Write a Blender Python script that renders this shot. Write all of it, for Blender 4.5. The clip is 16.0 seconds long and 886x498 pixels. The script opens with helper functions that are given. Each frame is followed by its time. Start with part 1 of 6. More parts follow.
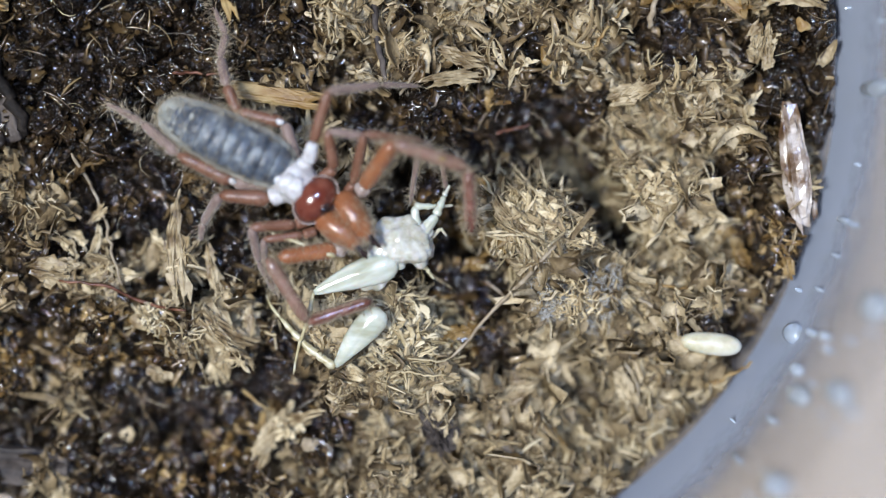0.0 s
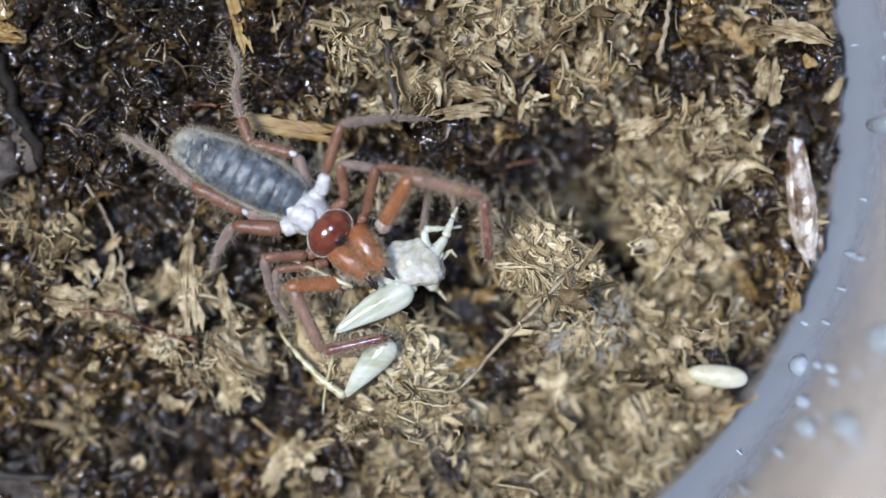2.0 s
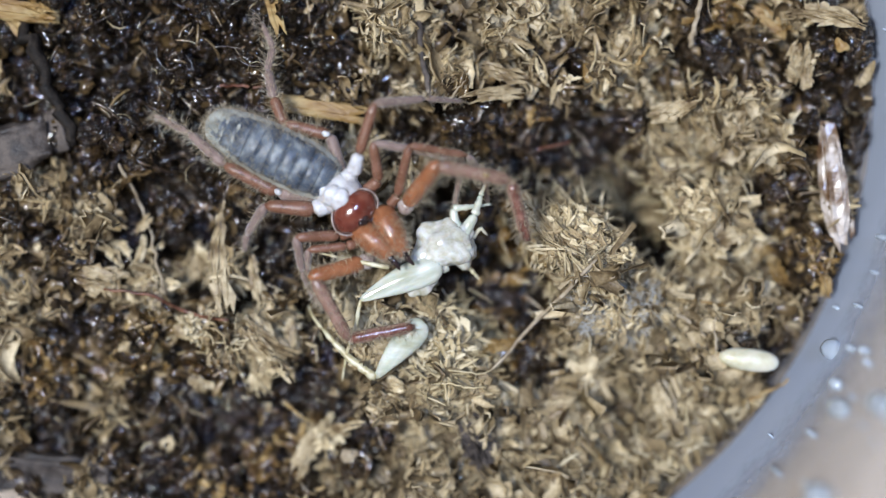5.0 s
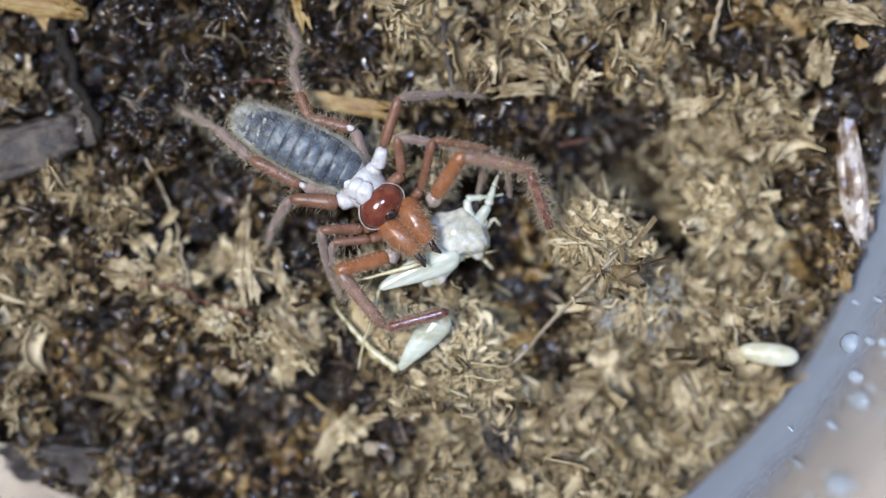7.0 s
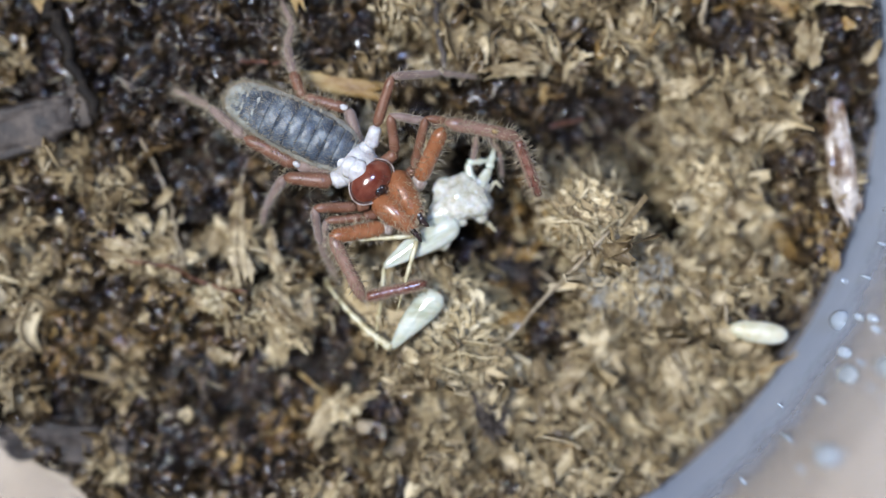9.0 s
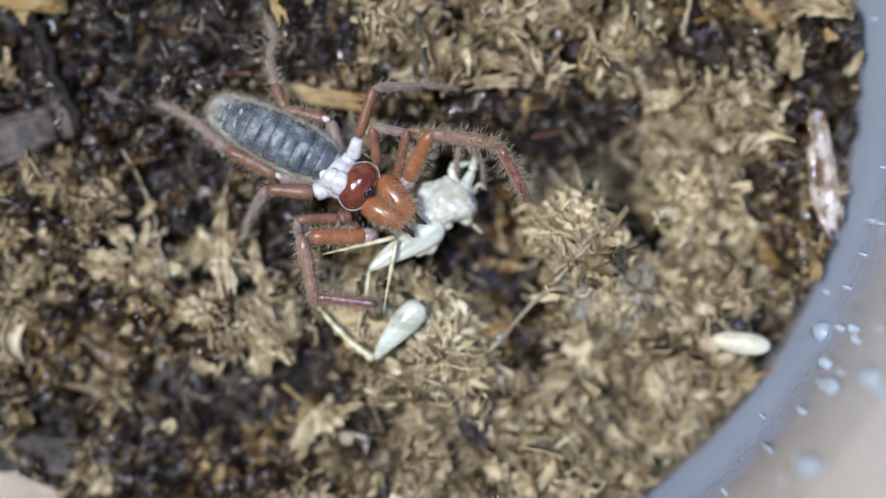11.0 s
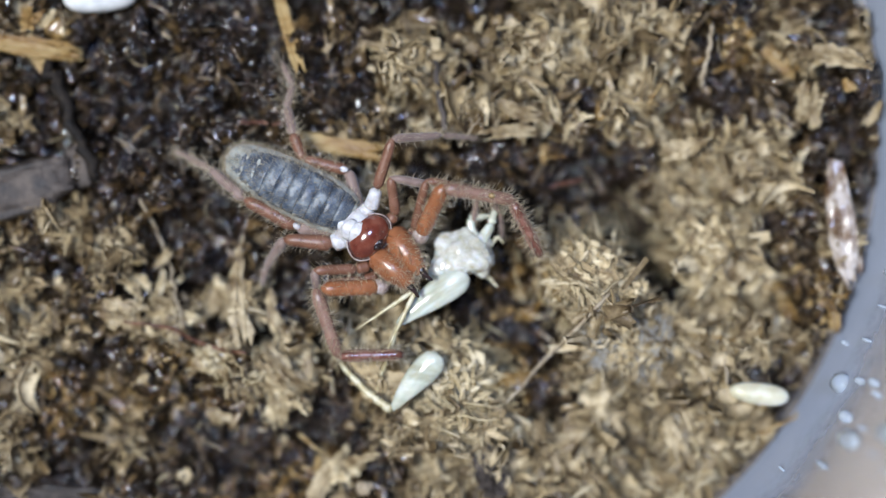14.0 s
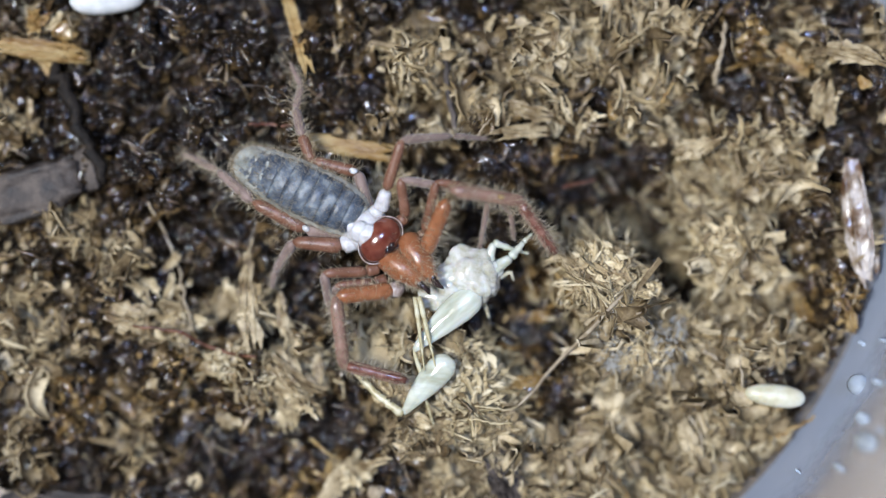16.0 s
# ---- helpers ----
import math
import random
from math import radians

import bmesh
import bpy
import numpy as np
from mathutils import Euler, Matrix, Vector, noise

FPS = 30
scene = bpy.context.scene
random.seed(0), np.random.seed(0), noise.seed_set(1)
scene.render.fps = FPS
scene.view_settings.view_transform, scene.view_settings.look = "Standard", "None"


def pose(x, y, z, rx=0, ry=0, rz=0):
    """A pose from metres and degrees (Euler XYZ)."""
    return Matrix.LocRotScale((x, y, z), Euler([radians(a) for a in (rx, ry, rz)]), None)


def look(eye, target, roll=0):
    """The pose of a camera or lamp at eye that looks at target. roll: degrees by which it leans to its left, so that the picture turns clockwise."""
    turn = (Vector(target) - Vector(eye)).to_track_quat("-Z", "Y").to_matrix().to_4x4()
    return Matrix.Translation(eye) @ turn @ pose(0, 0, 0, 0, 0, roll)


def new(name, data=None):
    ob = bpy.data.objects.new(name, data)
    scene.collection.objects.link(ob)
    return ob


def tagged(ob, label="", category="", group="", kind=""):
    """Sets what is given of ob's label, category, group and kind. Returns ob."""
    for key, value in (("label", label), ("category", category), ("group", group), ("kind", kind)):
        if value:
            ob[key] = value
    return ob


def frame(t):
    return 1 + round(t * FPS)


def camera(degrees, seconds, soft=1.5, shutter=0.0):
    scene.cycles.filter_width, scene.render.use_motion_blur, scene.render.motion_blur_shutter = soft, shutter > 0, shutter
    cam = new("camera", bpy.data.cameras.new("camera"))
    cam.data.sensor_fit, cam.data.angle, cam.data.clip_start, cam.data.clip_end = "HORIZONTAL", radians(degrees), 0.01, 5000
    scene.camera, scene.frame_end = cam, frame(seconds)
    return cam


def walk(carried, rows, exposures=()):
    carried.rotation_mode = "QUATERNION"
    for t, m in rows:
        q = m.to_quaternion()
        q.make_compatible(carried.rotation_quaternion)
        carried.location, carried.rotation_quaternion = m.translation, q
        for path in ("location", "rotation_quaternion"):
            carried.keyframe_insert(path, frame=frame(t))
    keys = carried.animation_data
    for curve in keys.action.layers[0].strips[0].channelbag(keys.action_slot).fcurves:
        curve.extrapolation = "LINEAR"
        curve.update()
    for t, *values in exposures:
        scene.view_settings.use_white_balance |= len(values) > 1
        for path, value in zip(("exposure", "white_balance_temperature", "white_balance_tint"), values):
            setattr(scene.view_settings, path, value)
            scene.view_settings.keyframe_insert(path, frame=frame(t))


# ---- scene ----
# A camel spider feeding in a clear tub of damp coir; all lengths below are in millimetres, scaled by MM.
MM = 0.001
cam = camera(30.0, 16.0, soft=1.25)
cam.data.dof.use_dof = True
cam.data.dof.focus_distance = 0.1393
cam.data.dof.aperture_fstop = 6.0


def eye(x, y, z, rx, ry, rz):
    """The camera's pose from millimetres and a small turn given as a rotation vector in degrees."""
    turn = Vector((radians(rx), radians(ry), radians(rz)))
    size = turn.length
    m = Matrix.Rotation(size, 4, turn.normalized()) if size > 1e-9 else Matrix.Identity(4)
    return Matrix.Translation((x * MM, y * MM, z * MM)) @ m


walk(cam, [
    (0, eye(2.464, 7.078, 141.481, -4.081, 0.011, -0.615)),
    (0.5, eye(3.097, 7.013, 142.182, -3.883, 0.261, -0.444)),
    (1, eye(2.389, 7.186, 142.806, -3.461, 0.325, -0.473)),
    (1.5, eye(2.393, 6.997, 143.183, -3.051, 0.267, -0.400)),
    (2, eye(1.826, 6.789, 143.046, -2.832, 0.104, -0.239)),
    (2.5, eye(1.895, 5.069, 142.965, -2.881, 0.075, -0.153)),
    (3, eye(1.504, 6.026, 142.872, -2.831, 0.010, -0.111)),
    (3.5, eye(0.448, 6.601, 142.750, -2.667, -0.101, -0.139)),
    (4, eye(-0.409, 6.069, 143.024, -2.694, -0.089, -0.001)),
    (4.2, eye(-0.737, 5.203, 142.980, -2.563, -0.068, -0.008)),
    (6.3, eye(0.441, 2.918, 143.590, -1.868, 0.587, 0.199)),
    (6.5, eye(0.993, 2.748, 143.549, -1.753, 0.497, 0.072)),
    (7, eye(-1.540, 0.831, 144.676, -1.245, 0.625, 0.240)),
    (7.5, eye(-0.981, -0.168, 145.286, -1.208, 0.550, 0.272)),
    (8, eye(-0.471, -1.792, 144.361, -0.954, 0.319, 0.124)),
    (8.5, eye(-2.134, -2.616, 145.629, -0.752, 0.193, 0.216)),
    (11, eye(-0.418, -2.518, 146.127, -0.235, 0.199, 0.160)),
    (11.5, eye(-1.116, -3.319, 146.181, -0.310, 0.044, 0.072)),
    (12, eye(0.500, -1.271, 146.517, -0.019, -0.078, -0.044)),
    (12.5, eye(0.000, 0.000, 146.296, 0.002, -0.001, 0.000)),
    (13, eye(-2.055, -0.731, 146.597, 0.318, -0.060, 0.156)),
    (13.5, eye(-2.309, 0.954, 146.389, 0.064, -0.030, 0.237)),
    (14, eye(-2.449, 1.066, 145.586, 0.070, 0.009, 0.274)),
    (14.5, eye(-2.580, -0.484, 145.895, 0.192, 0.053, 0.304)),
    (15, eye(-3.076, -2.309, 145.435, 0.183, -0.103, 0.203)),
    (15.5, eye(-1.071, 0.150, 144.288, -0.110, 0.299, 0.001)),
    (16, eye(-1.711, 0.978, 144.089, 0.169, 0.689, -0.051)),
])

# ---- world and lights ----
world = bpy.data.worlds.new("room_air")
scene.world = world
world.use_nodes = True
world.node_tree.nodes["Background"].inputs[0].default_value = (0.62, 0.72, 1.0, 1)
world.node_tree.nodes["Background"].inputs[1].default_value = 0.015


def area_lamp(name, place, aim, size, power, colour):
    data = bpy.data.lights.new(name, "AREA")
    data.shape, data.size, data.energy, data.color = "DISK", size, power, colour
    ob = new(name, data)
    ob.matrix_world = look(place, aim)
    return ob


area_lamp("desk_lamp_light", (-0.15, 0.0, 0.395), (0.01, -0.002, 0.0), 0.10, 2.50, (0.93, 0.952, 0.975))
# unseen cool lamp overhead, added for bluish glints and soft fill
area_lamp("added_cool_light", (0.20, 0.40, 1.95), (0.0, 0.0, 0.0), 0.34, 26.0, (0.42, 0.58, 1.0))
scene.view_settings.exposure = 0.0


# ---- materials ----
def link(tree, a, b):
    tree.links.new(a, b)


def value_mix(tree, pairs):
    """Adds weighted sockets; pairs of (socket, weight)."""
    total = None
    for socket, weight in pairs:
        n = tree.nodes.new("ShaderNodeMath")
        n.operation = "MULTIPLY_ADD"
        link(tree, socket, n.inputs[0])
        n.inputs[1].default_value = weight
        n.inputs[2].default_value = 0.0
        if total is not None:
            link(tree, total, n.inputs[2])
        total = n.outputs[0]
    return total


def noise_tex(tree, coord, grain, detail=3.0, stretch=None):
    """Noise whose lumps are about grain millimetres wide."""
    n = tree.nodes.new("ShaderNodeTexNoise")
    n.inputs["Scale"].default_value = 1.0 / (grain * MM)
    n.inputs["Detail"].default_value = detail
    if stretch:
        s = tree.nodes.new("ShaderNodeMapping")
        s.inputs["Scale"].default_value = stretch
        link(tree, coord, s.inputs[0])
        coord = s.outputs[0]
    link(tree, coord, n.inputs["Vector"])
    return n.outputs["Fac"]


def surface(name, stops, rough=(0.5, 0.7), coarse=2.0, fine=0.25, island=0.0, bump=0.05, bump_grain=0.2,
            coat=0.0, sss=0.0, sss_mm=0.4, stretch=None, spec=0.5, attribute=None, sheen=0.0, contrast=1.0, single=0.0):
    """A procedural surface: colours from two noises, the piece's own chance, and a fine relief."""
    m = bpy.data.materials.new(name)
    m.use_nodes = True
    t = m.node_tree
    b = t.nodes["Principled BSDF"]
    co = t.nodes.new("ShaderNodeTexCoord").outputs["Object"]
    big, small = noise_tex(t, co, coarse, 2.0, stretch), noise_tex(t, co, fine, 4.0, stretch)
    wide = t.nodes.new("ShaderNodeMapRange")
    wide.inputs["From Min"].default_value, wide.inputs["From Max"].default_value = 0.32, 0.68
    link(t, big, wide.inputs["Value"])
    pairs = [(wide.outputs[0], 0.85 * (1 - island) * contrast), (small, 0.45 * contrast)]
    if island:
        pairs.append((t.nodes.new("ShaderNodeNewGeometry").outputs["Random Per Island"], island))
    if single:
        pairs.append((t.nodes.new("ShaderNodeObjectInfo").outputs["Random"], single))
    if attribute:
        a = t.nodes.new("ShaderNodeAttribute")
        a.attribute_name = attribute
        pairs = [(a.outputs["Fac"], 0.80), (wide.outputs[0], 0.22), (small, 0.55)]
    fac = value_mix(t, pairs)
    ramp = t.nodes.new("ShaderNodeValToRGB")
    el = ramp.color_ramp.elements
    lo, hi = (0.15, 1.05) if not attribute else (0.25, 1.15)
    for i, c in enumerate(stops):
        p = min(1.0, lo + (hi - lo) * i / max(1, len(stops) - 1))
        e = el[i] if i < 2 else el.new(p)
        e.position, e.color = p, (*c, 1)
    link(t, fac, ramp.inputs[0])
    link(t, ramp.outputs[0], b.inputs["Base Color"])
    r = t.nodes.new("ShaderNodeMapRange")
    r.inputs["From Min"].default_value, r.inputs["From Max"].default_value = 0.3, 0.75
    r.inputs["To Min"].default_value, r.inputs["To Max"].default_value = rough
    link(t, fac if attribute else big, r.inputs["Value"])
    link(t, r.outputs[0], b.inputs["Roughness"])
    b.inputs["Specular IOR Level"].default_value = spec
    b.inputs["Coat Weight"].default_value = coat
    b.inputs["Coat Roughness"].default_value = 0.05 if coat >= 0.75 else 0.12
    b.inputs["Sheen Weight"].default_value = sheen
    if sss:
        b.inputs["Subsurface Weight"].default_value = sss
        b.inputs["Subsurface Radius"].default_value = (1.0, 0.7, 0.45)
        b.inputs["Subsurface Scale"].default_value = sss_mm * MM
    if bump:
        n = t.nodes.new("ShaderNodeBump")
        n.inputs["Strength"].default_value = 0.7
        n.inputs["Distance"].default_value = bump * MM
        link(t, noise_tex(t, co, bump_grain, 3.0, stretch), n.inputs["Height"])
        link(t, n.outputs[0], b.inputs["Normal"])
    return m


M_SOIL = surface("damp_coir_soil", [(0.006, 0.004, 0.0025), (0.014, 0.009, 0.005), (0.045, 0.028, 0.013), (0.13, 0.09, 0.046), (0.25, 0.185, 0.10)],
                 rough=(0.12, 0.9), coarse=2.2, fine=0.3, bump=0.30, bump_grain=0.45, attribute="dry", spec=0.25)


def film_of_water(m):
    """Lays a clear wet coat over the parts of a surface that are not dry."""
    t = m.node_tree
    b = t.nodes["Principled BSDF"]
    a = next(n for n in t.nodes if n.type == "ATTRIBUTE")
    r = t.nodes.new("ShaderNodeMapRange")
    r.inputs["From Min"].default_value, r.inputs["From Max"].default_value = 0.15, 0.45
    r.inputs["To Min"].default_value, r.inputs["To Max"].default_value = 1.0, 0.0
    link(t, a.outputs["Fac"], r.inputs["Value"])
    link(t, r.outputs[0], b.inputs["Coat Weight"])
    b.inputs["Coat Roughness"].default_value = 0.05
    n = t.nodes.new("ShaderNodeBump")
    n.inputs["Strength"].default_value = 0.8
    n.inputs["Distance"].default_value = 0.24 * MM
    co = next(q for q in t.nodes if q.type == "TEX_COORD").outputs["Object"]
    link(t, noise_tex(t, co, 0.42, 0.5), n.inputs["Height"])
    link(t, n.outputs[0], b.inputs["Coat Normal"])


film_of_water(M_SOIL)
M_GRAIN = surface("wet_peat_grain", [(0.005, 0.0035, 0.003), (0.010, 0.007, 0.005), (0.017, 0.011, 0.006), (0.05, 0.029, 0.012)],
                  rough=(0.10, 0.22), island=0.6, coarse=4.0, fine=0.2, bump=0.0, coat=1.0, spec=0.15)
M_CLOD = surface("coir_pith_clod", [(0.032, 0.022, 0.013), (0.115, 0.081, 0.043), (0.241, 0.182, 0.101), (0.391, 0.310, 0.187)],
                 rough=(0.55, 0.9), island=0.35, coarse=5.0, fine=0.22, bump=0.3, bump_grain=0.2)
M_WETFIBRE = surface("wet_coir_fibre", [(0.009, 0.006, 0.003), (0.026, 0.015, 0.007), (0.07, 0.042, 0.018), (0.20, 0.137, 0.062)],
                     rough=(0.18, 0.4), island=0.7, coarse=4.0, fine=0.15, bump=0.03, bump_grain=0.12, coat=0.4)
M_DRYFIBRE = surface("dry_coir_fibre", [(0.084, 0.052, 0.025), (0.246, 0.176, 0.090), (0.448, 0.347, 0.190), (0.672, 0.560, 0.353)],
                     rough=(0.55, 0.85), island=0.5, coarse=4.5, fine=0.2, bump=0.05, bump_grain=0.12)
M_PALEFIBRE = surface("pale_coir_fibre", [(0.15, 0.10, 0.045), (0.33, 0.25, 0.125), (0.49, 0.40, 0.235), (0.62, 0.535, 0.36)],
                      rough=(0.5, 0.8), island=0.6, coarse=3.0, fine=0.2, bump=0.05, bump_grain=0.12)
M_FLAKE = surface("coir_pith_flake", [(0.032, 0.020, 0.010), (0.113, 0.077, 0.038), (0.305, 0.229, 0.124), (0.588, 0.486, 0.311)],
                  rough=(0.35, 0.75), island=0.55, coarse=5.0, fine=0.3, bump=0.12, bump_grain=0.22)
M_WETFLAKE = surface("soaked_pith_flake", [(0.006, 0.004, 0.0025), (0.014, 0.009, 0.005), (0.032, 0.020, 0.009), (0.085, 0.053, 0.021)],
                     rough=(0.10, 0.24), island=0.65, coarse=4.0, fine=0.3, bump=0.03, bump_grain=0.5, coat=1.0, spec=0.15)
M_BROWN = surface("damp_brown_husk", [(0.020, 0.012, 0.007), (0.064, 0.040, 0.018), (0.165, 0.112, 0.053), (0.352, 0.261, 0.141)],
                  rough=(0.2, 0.5), island=0.6, coarse=3.0, fine=0.25, bump=0.1, bump_grain=0.25, coat=0.6)
M_AMBER = surface("amber_wet_husk", [(0.026, 0.014, 0.006), (0.085, 0.046, 0.016), (0.20, 0.122, 0.042), (0.36, 0.25, 0.11)],
                  rough=(0.12, 0.35), island=0.6, fine=0.3, bump=0.06, bump_grain=0.2, coat=0.5)
M_SHRED = surface("coir_shred", [(0.037, 0.024, 0.012), (0.129, 0.086, 0.041), (0.291, 0.218, 0.115), (0.482, 0.386, 0.224), (0.638, 0.538, 0.353)],
                  rough=(0.5, 0.85), island=0.25, coarse=1.6, fine=0.2, bump=0.08, bump_grain=0.14, contrast=0.7, single=0.42)
M_WETSHRED = surface("soaked_coir_shred", [(0.008, 0.005, 0.003), (0.020, 0.012, 0.006), (0.055, 0.033, 0.014), (0.15, 0.095, 0.04)],
                     rough=(0.09, 0.22), island=0.2, coarse=1.6, fine=0.2, bump=0.05, bump_grain=0.2, coat=0.9, contrast=0.7, single=0.45, spec=0.2)
M_TANFLAKE = surface("dry_husk", [(0.12, 0.075, 0.034), (0.29, 0.218, 0.118), (0.45, 0.365, 0.225)], rough=(0.4, 0.7), coarse=1.2,
                     fine=0.15, bump=0.08, bump_grain=0.25)
M_STRAW = surface("straw_wood", [(0.15, 0.075, 0.02), (0.27, 0.165, 0.055), (0.37, 0.265, 0.115)], rough=(0.45, 0.7), coarse=1.0,
                  fine=0.12, bump=0.08, bump_grain=0.15, stretch=(0.25, 1, 1))
M_BARK = surface("grey_bark", [(0.014, 0.010, 0.008), (0.042, 0.032, 0.026), (0.10, 0.080, 0.066)], rough=(0.6, 0.85), coarse=1.5,
                 fine=0.25, bump=0.35, bump_grain=0.9)
M_PINKCHIP = surface("pinkish_wet_wood", [(0.07, 0.034, 0.014), (0.15, 0.09, 0.05), (0.33, 0.265, 0.21), (0.52, 0.46, 0.41)], rough=(0.12, 0.35),
                     coarse=1.8, fine=0.2, bump=0.08, bump_grain=0.2, coat=0.4)
M_ROOT = surface("dry_root", [(0.19, 0.14, 0.085), (0.29, 0.23, 0.15), (0.40, 0.335, 0.24)], rough=(0.5, 0.75), coarse=1.0, fine=0.15,
                 bump=0.03, bump_grain=0.12)
M_REDTWIG = surface("red_brown_twig", [(0.05, 0.018, 0.009), (0.11, 0.04, 0.02), (0.2, 0.085, 0.045)], rough=(0.3, 0.5), coarse=1.0,
                    fine=0.15, bump=0.03, bump_grain=0.12)
M_RICE = surface("ivory_pupa", [(0.48, 0.44, 0.28), (0.60, 0.57, 0.42), (0.68, 0.66, 0.54)], rough=(0.3, 0.45), coarse=1.5, fine=0.3,
                 bump=0.02, bump_grain=0.3, sss=0.3)
M_STONE = surface("white_lump", [(0.5, 0.52, 0.52), (0.64, 0.66, 0.66), (0.74, 0.75, 0.74)], rough=(0.4, 0.6), coarse=1.5, fine=0.3,
                  bump=0.08, bump_grain=0.4)
M_MOULD = surface("mould_threads", [(0.38, 0.37, 0.33), (0.47, 0.465, 0.43), (0.56, 0.56, 0.54)], rough=(0.6, 0.9), island=0.5, bump=0.0)
M_SHIELD = surface("glossy_red_brown_cuticle", [(0.075, 0.015, 0.010), (0.125, 0.029, 0.018), (0.18, 0.055, 0.034)], rough=(0.14, 0.24),
                   coarse=1.5, fine=0.1, bump=0.008, bump_grain=0.12, coat=0.7)
M_JAW = surface("orange_brown_cuticle", [(0.24, 0.088, 0.036), (0.32, 0.130, 0.057), (0.44, 0.23, 0.12)], contrast=0.5, rough=(0.25, 0.4),
                coarse=0.9, fine=0.12, bump=0.05, bump_grain=0.16, coat=0.3, sss=0.1, sss_mm=0.2)
M_LEG = surface("reddish_leg_cuticle", [(0.155, 0.070, 0.041), (0.215, 0.105, 0.068), (0.29, 0.168, 0.12)], contrast=0.5, rough=(0.3, 0.5),
                coarse=1.0, fine=0.12, bump=0.03, bump_grain=0.1, sss=0.1, sss_mm=0.2)
M_PALP = surface("mauve_brown_cuticle", [(0.19, 0.105, 0.076), (0.27, 0.160, 0.118), (0.38, 0.25, 0.195)], contrast=0.5, rough=(0.28, 0.45),
                 coarse=1.2, fine=0.1, bump=0.03, bump_grain=0.1, coat=0.2, sss=0.1, sss_mm=0.2)
M_PALPDARK = surface("dark_maroon_cuticle", [(0.085, 0.032, 0.022), (0.14, 0.056, 0.04), (0.22, 0.105, 0.078)], rough=(0.18, 0.3),
                     coarse=1.0, fine=0.1, bump=0.015, bump_grain=0.1, coat=0.5)
M_FADED = surface("faded_fuzzy_leg", [(0.185, 0.124, 0.102), (0.245, 0.173, 0.147), (0.32, 0.243, 0.212)], contrast=0.5, rough=(0.5, 0.7), coarse=0.8,
                  fine=0.1, bump=0.04, bump_grain=0.08, sheen=0.3)
M_WHITEJOINT = surface("white_membrane", [(0.40, 0.375, 0.37), (0.52, 0.51, 0.515), (0.62, 0.625, 0.64)], rough=(0.25, 0.45), coarse=0.8,
                       fine=0.15, bump=0.10, bump_grain=0.2, sss=0.25)
M_ABDOMEN = surface("pale_grey_flank", [(0.17, 0.18, 0.165), (0.28, 0.295, 0.27), (0.40, 0.41, 0.37)], rough=(0.4, 0.6), coarse=1.0,
                    fine=0.15, bump=0.06, bump_grain=0.2, sss=0.15, sheen=0.2)
M_TERGITE = surface("slate_back_plate", [(0.03, 0.04, 0.056), (0.058, 0.075, 0.10), (0.10, 0.122, 0.15), (0.21, 0.235, 0.25)], rough=(0.36, 0.55), coarse=1.1,
                    fine=0.2, bump=0.05, bump_grain=0.3, sss=0.15, sss_mm=0.3)
M_BLACK = surface("black_horn", [(0.012, 0.008, 0.008), (0.03, 0.018, 0.018)], rough=(0.12, 0.25), coarse=0.6, fine=0.1, bump=0.0)
M_HAIR = surface("pale_bristle", [(0.297, 0.221, 0.128), (0.468, 0.383, 0.255), (0.578, 0.510, 0.383)], rough=(0.3, 0.5), island=0.7, bump=0.0)
M_DARKHAIR = surface("dark_bristle", [(0.05, 0.025, 0.015), (0.12, 0.07, 0.04), (0.2, 0.13, 0.08)], rough=(0.3, 0.5), island=0.7, bump=0.0)
M_PREY = surface("pale_prey_flesh", [(0.40, 0.375, 0.275), (0.52, 0.51, 0.435), (0.63, 0.625, 0.58)], rough=(0.08, 0.24), coarse=0.8,
                 fine=0.25, bump=0.12, bump_grain=0.7, coat=1.0, sss=0.5, sss_mm=0.6)
# dull near-black that stands in for shade in a gap of the soil
M_SHADEBLACK = surface("shaded_gap_black", [(0.006, 0.005, 0.004), (0.013, 0.010, 0.008), (0.028, 0.022, 0.017)], rough=(0.65, 0.9), coarse=0.8, fine=0.15,
                     bump=0.2, bump_grain=0.5, spec=0.2)
M_PREYLEG = surface("ivory_insect_leg", [(0.35, 0.355, 0.26), (0.47, 0.49, 0.40), (0.58, 0.605, 0.53)], rough=(0.16, 0.3), coarse=1.0,
                    fine=0.2, bump=0.05, bump_grain=0.3, coat=0.5, sss=0.5, sss_mm=0.7, stretch=(0.3, 1, 1))
M_RIM = surface("silvery_rim", [(0.20, 0.14, 0.12), (0.30, 0.23, 0.20), (0.42, 0.36, 0.33)], rough=(0.25, 0.4), coarse=0.6, fine=0.1, bump=0.02)
M_SPINE = surface("yellowish_insect_shin", [(0.32, 0.25, 0.11), (0.45, 0.40, 0.24), (0.56, 0.53, 0.38)], rough=(0.25, 0.4), coarse=0.8,
                  fine=0.15, bump=0.02, bump_grain=0.15)
M_TABLE = surface("beige_table", [(0.60, 0.48, 0.355), (0.68, 0.565, 0.435), (0.74, 0.63, 0.50)], rough=(0.35, 0.5), coarse=14.0, fine=1.5,
                  bump=0.03, bump_grain=1.0, stretch=(1, 0.12, 1))


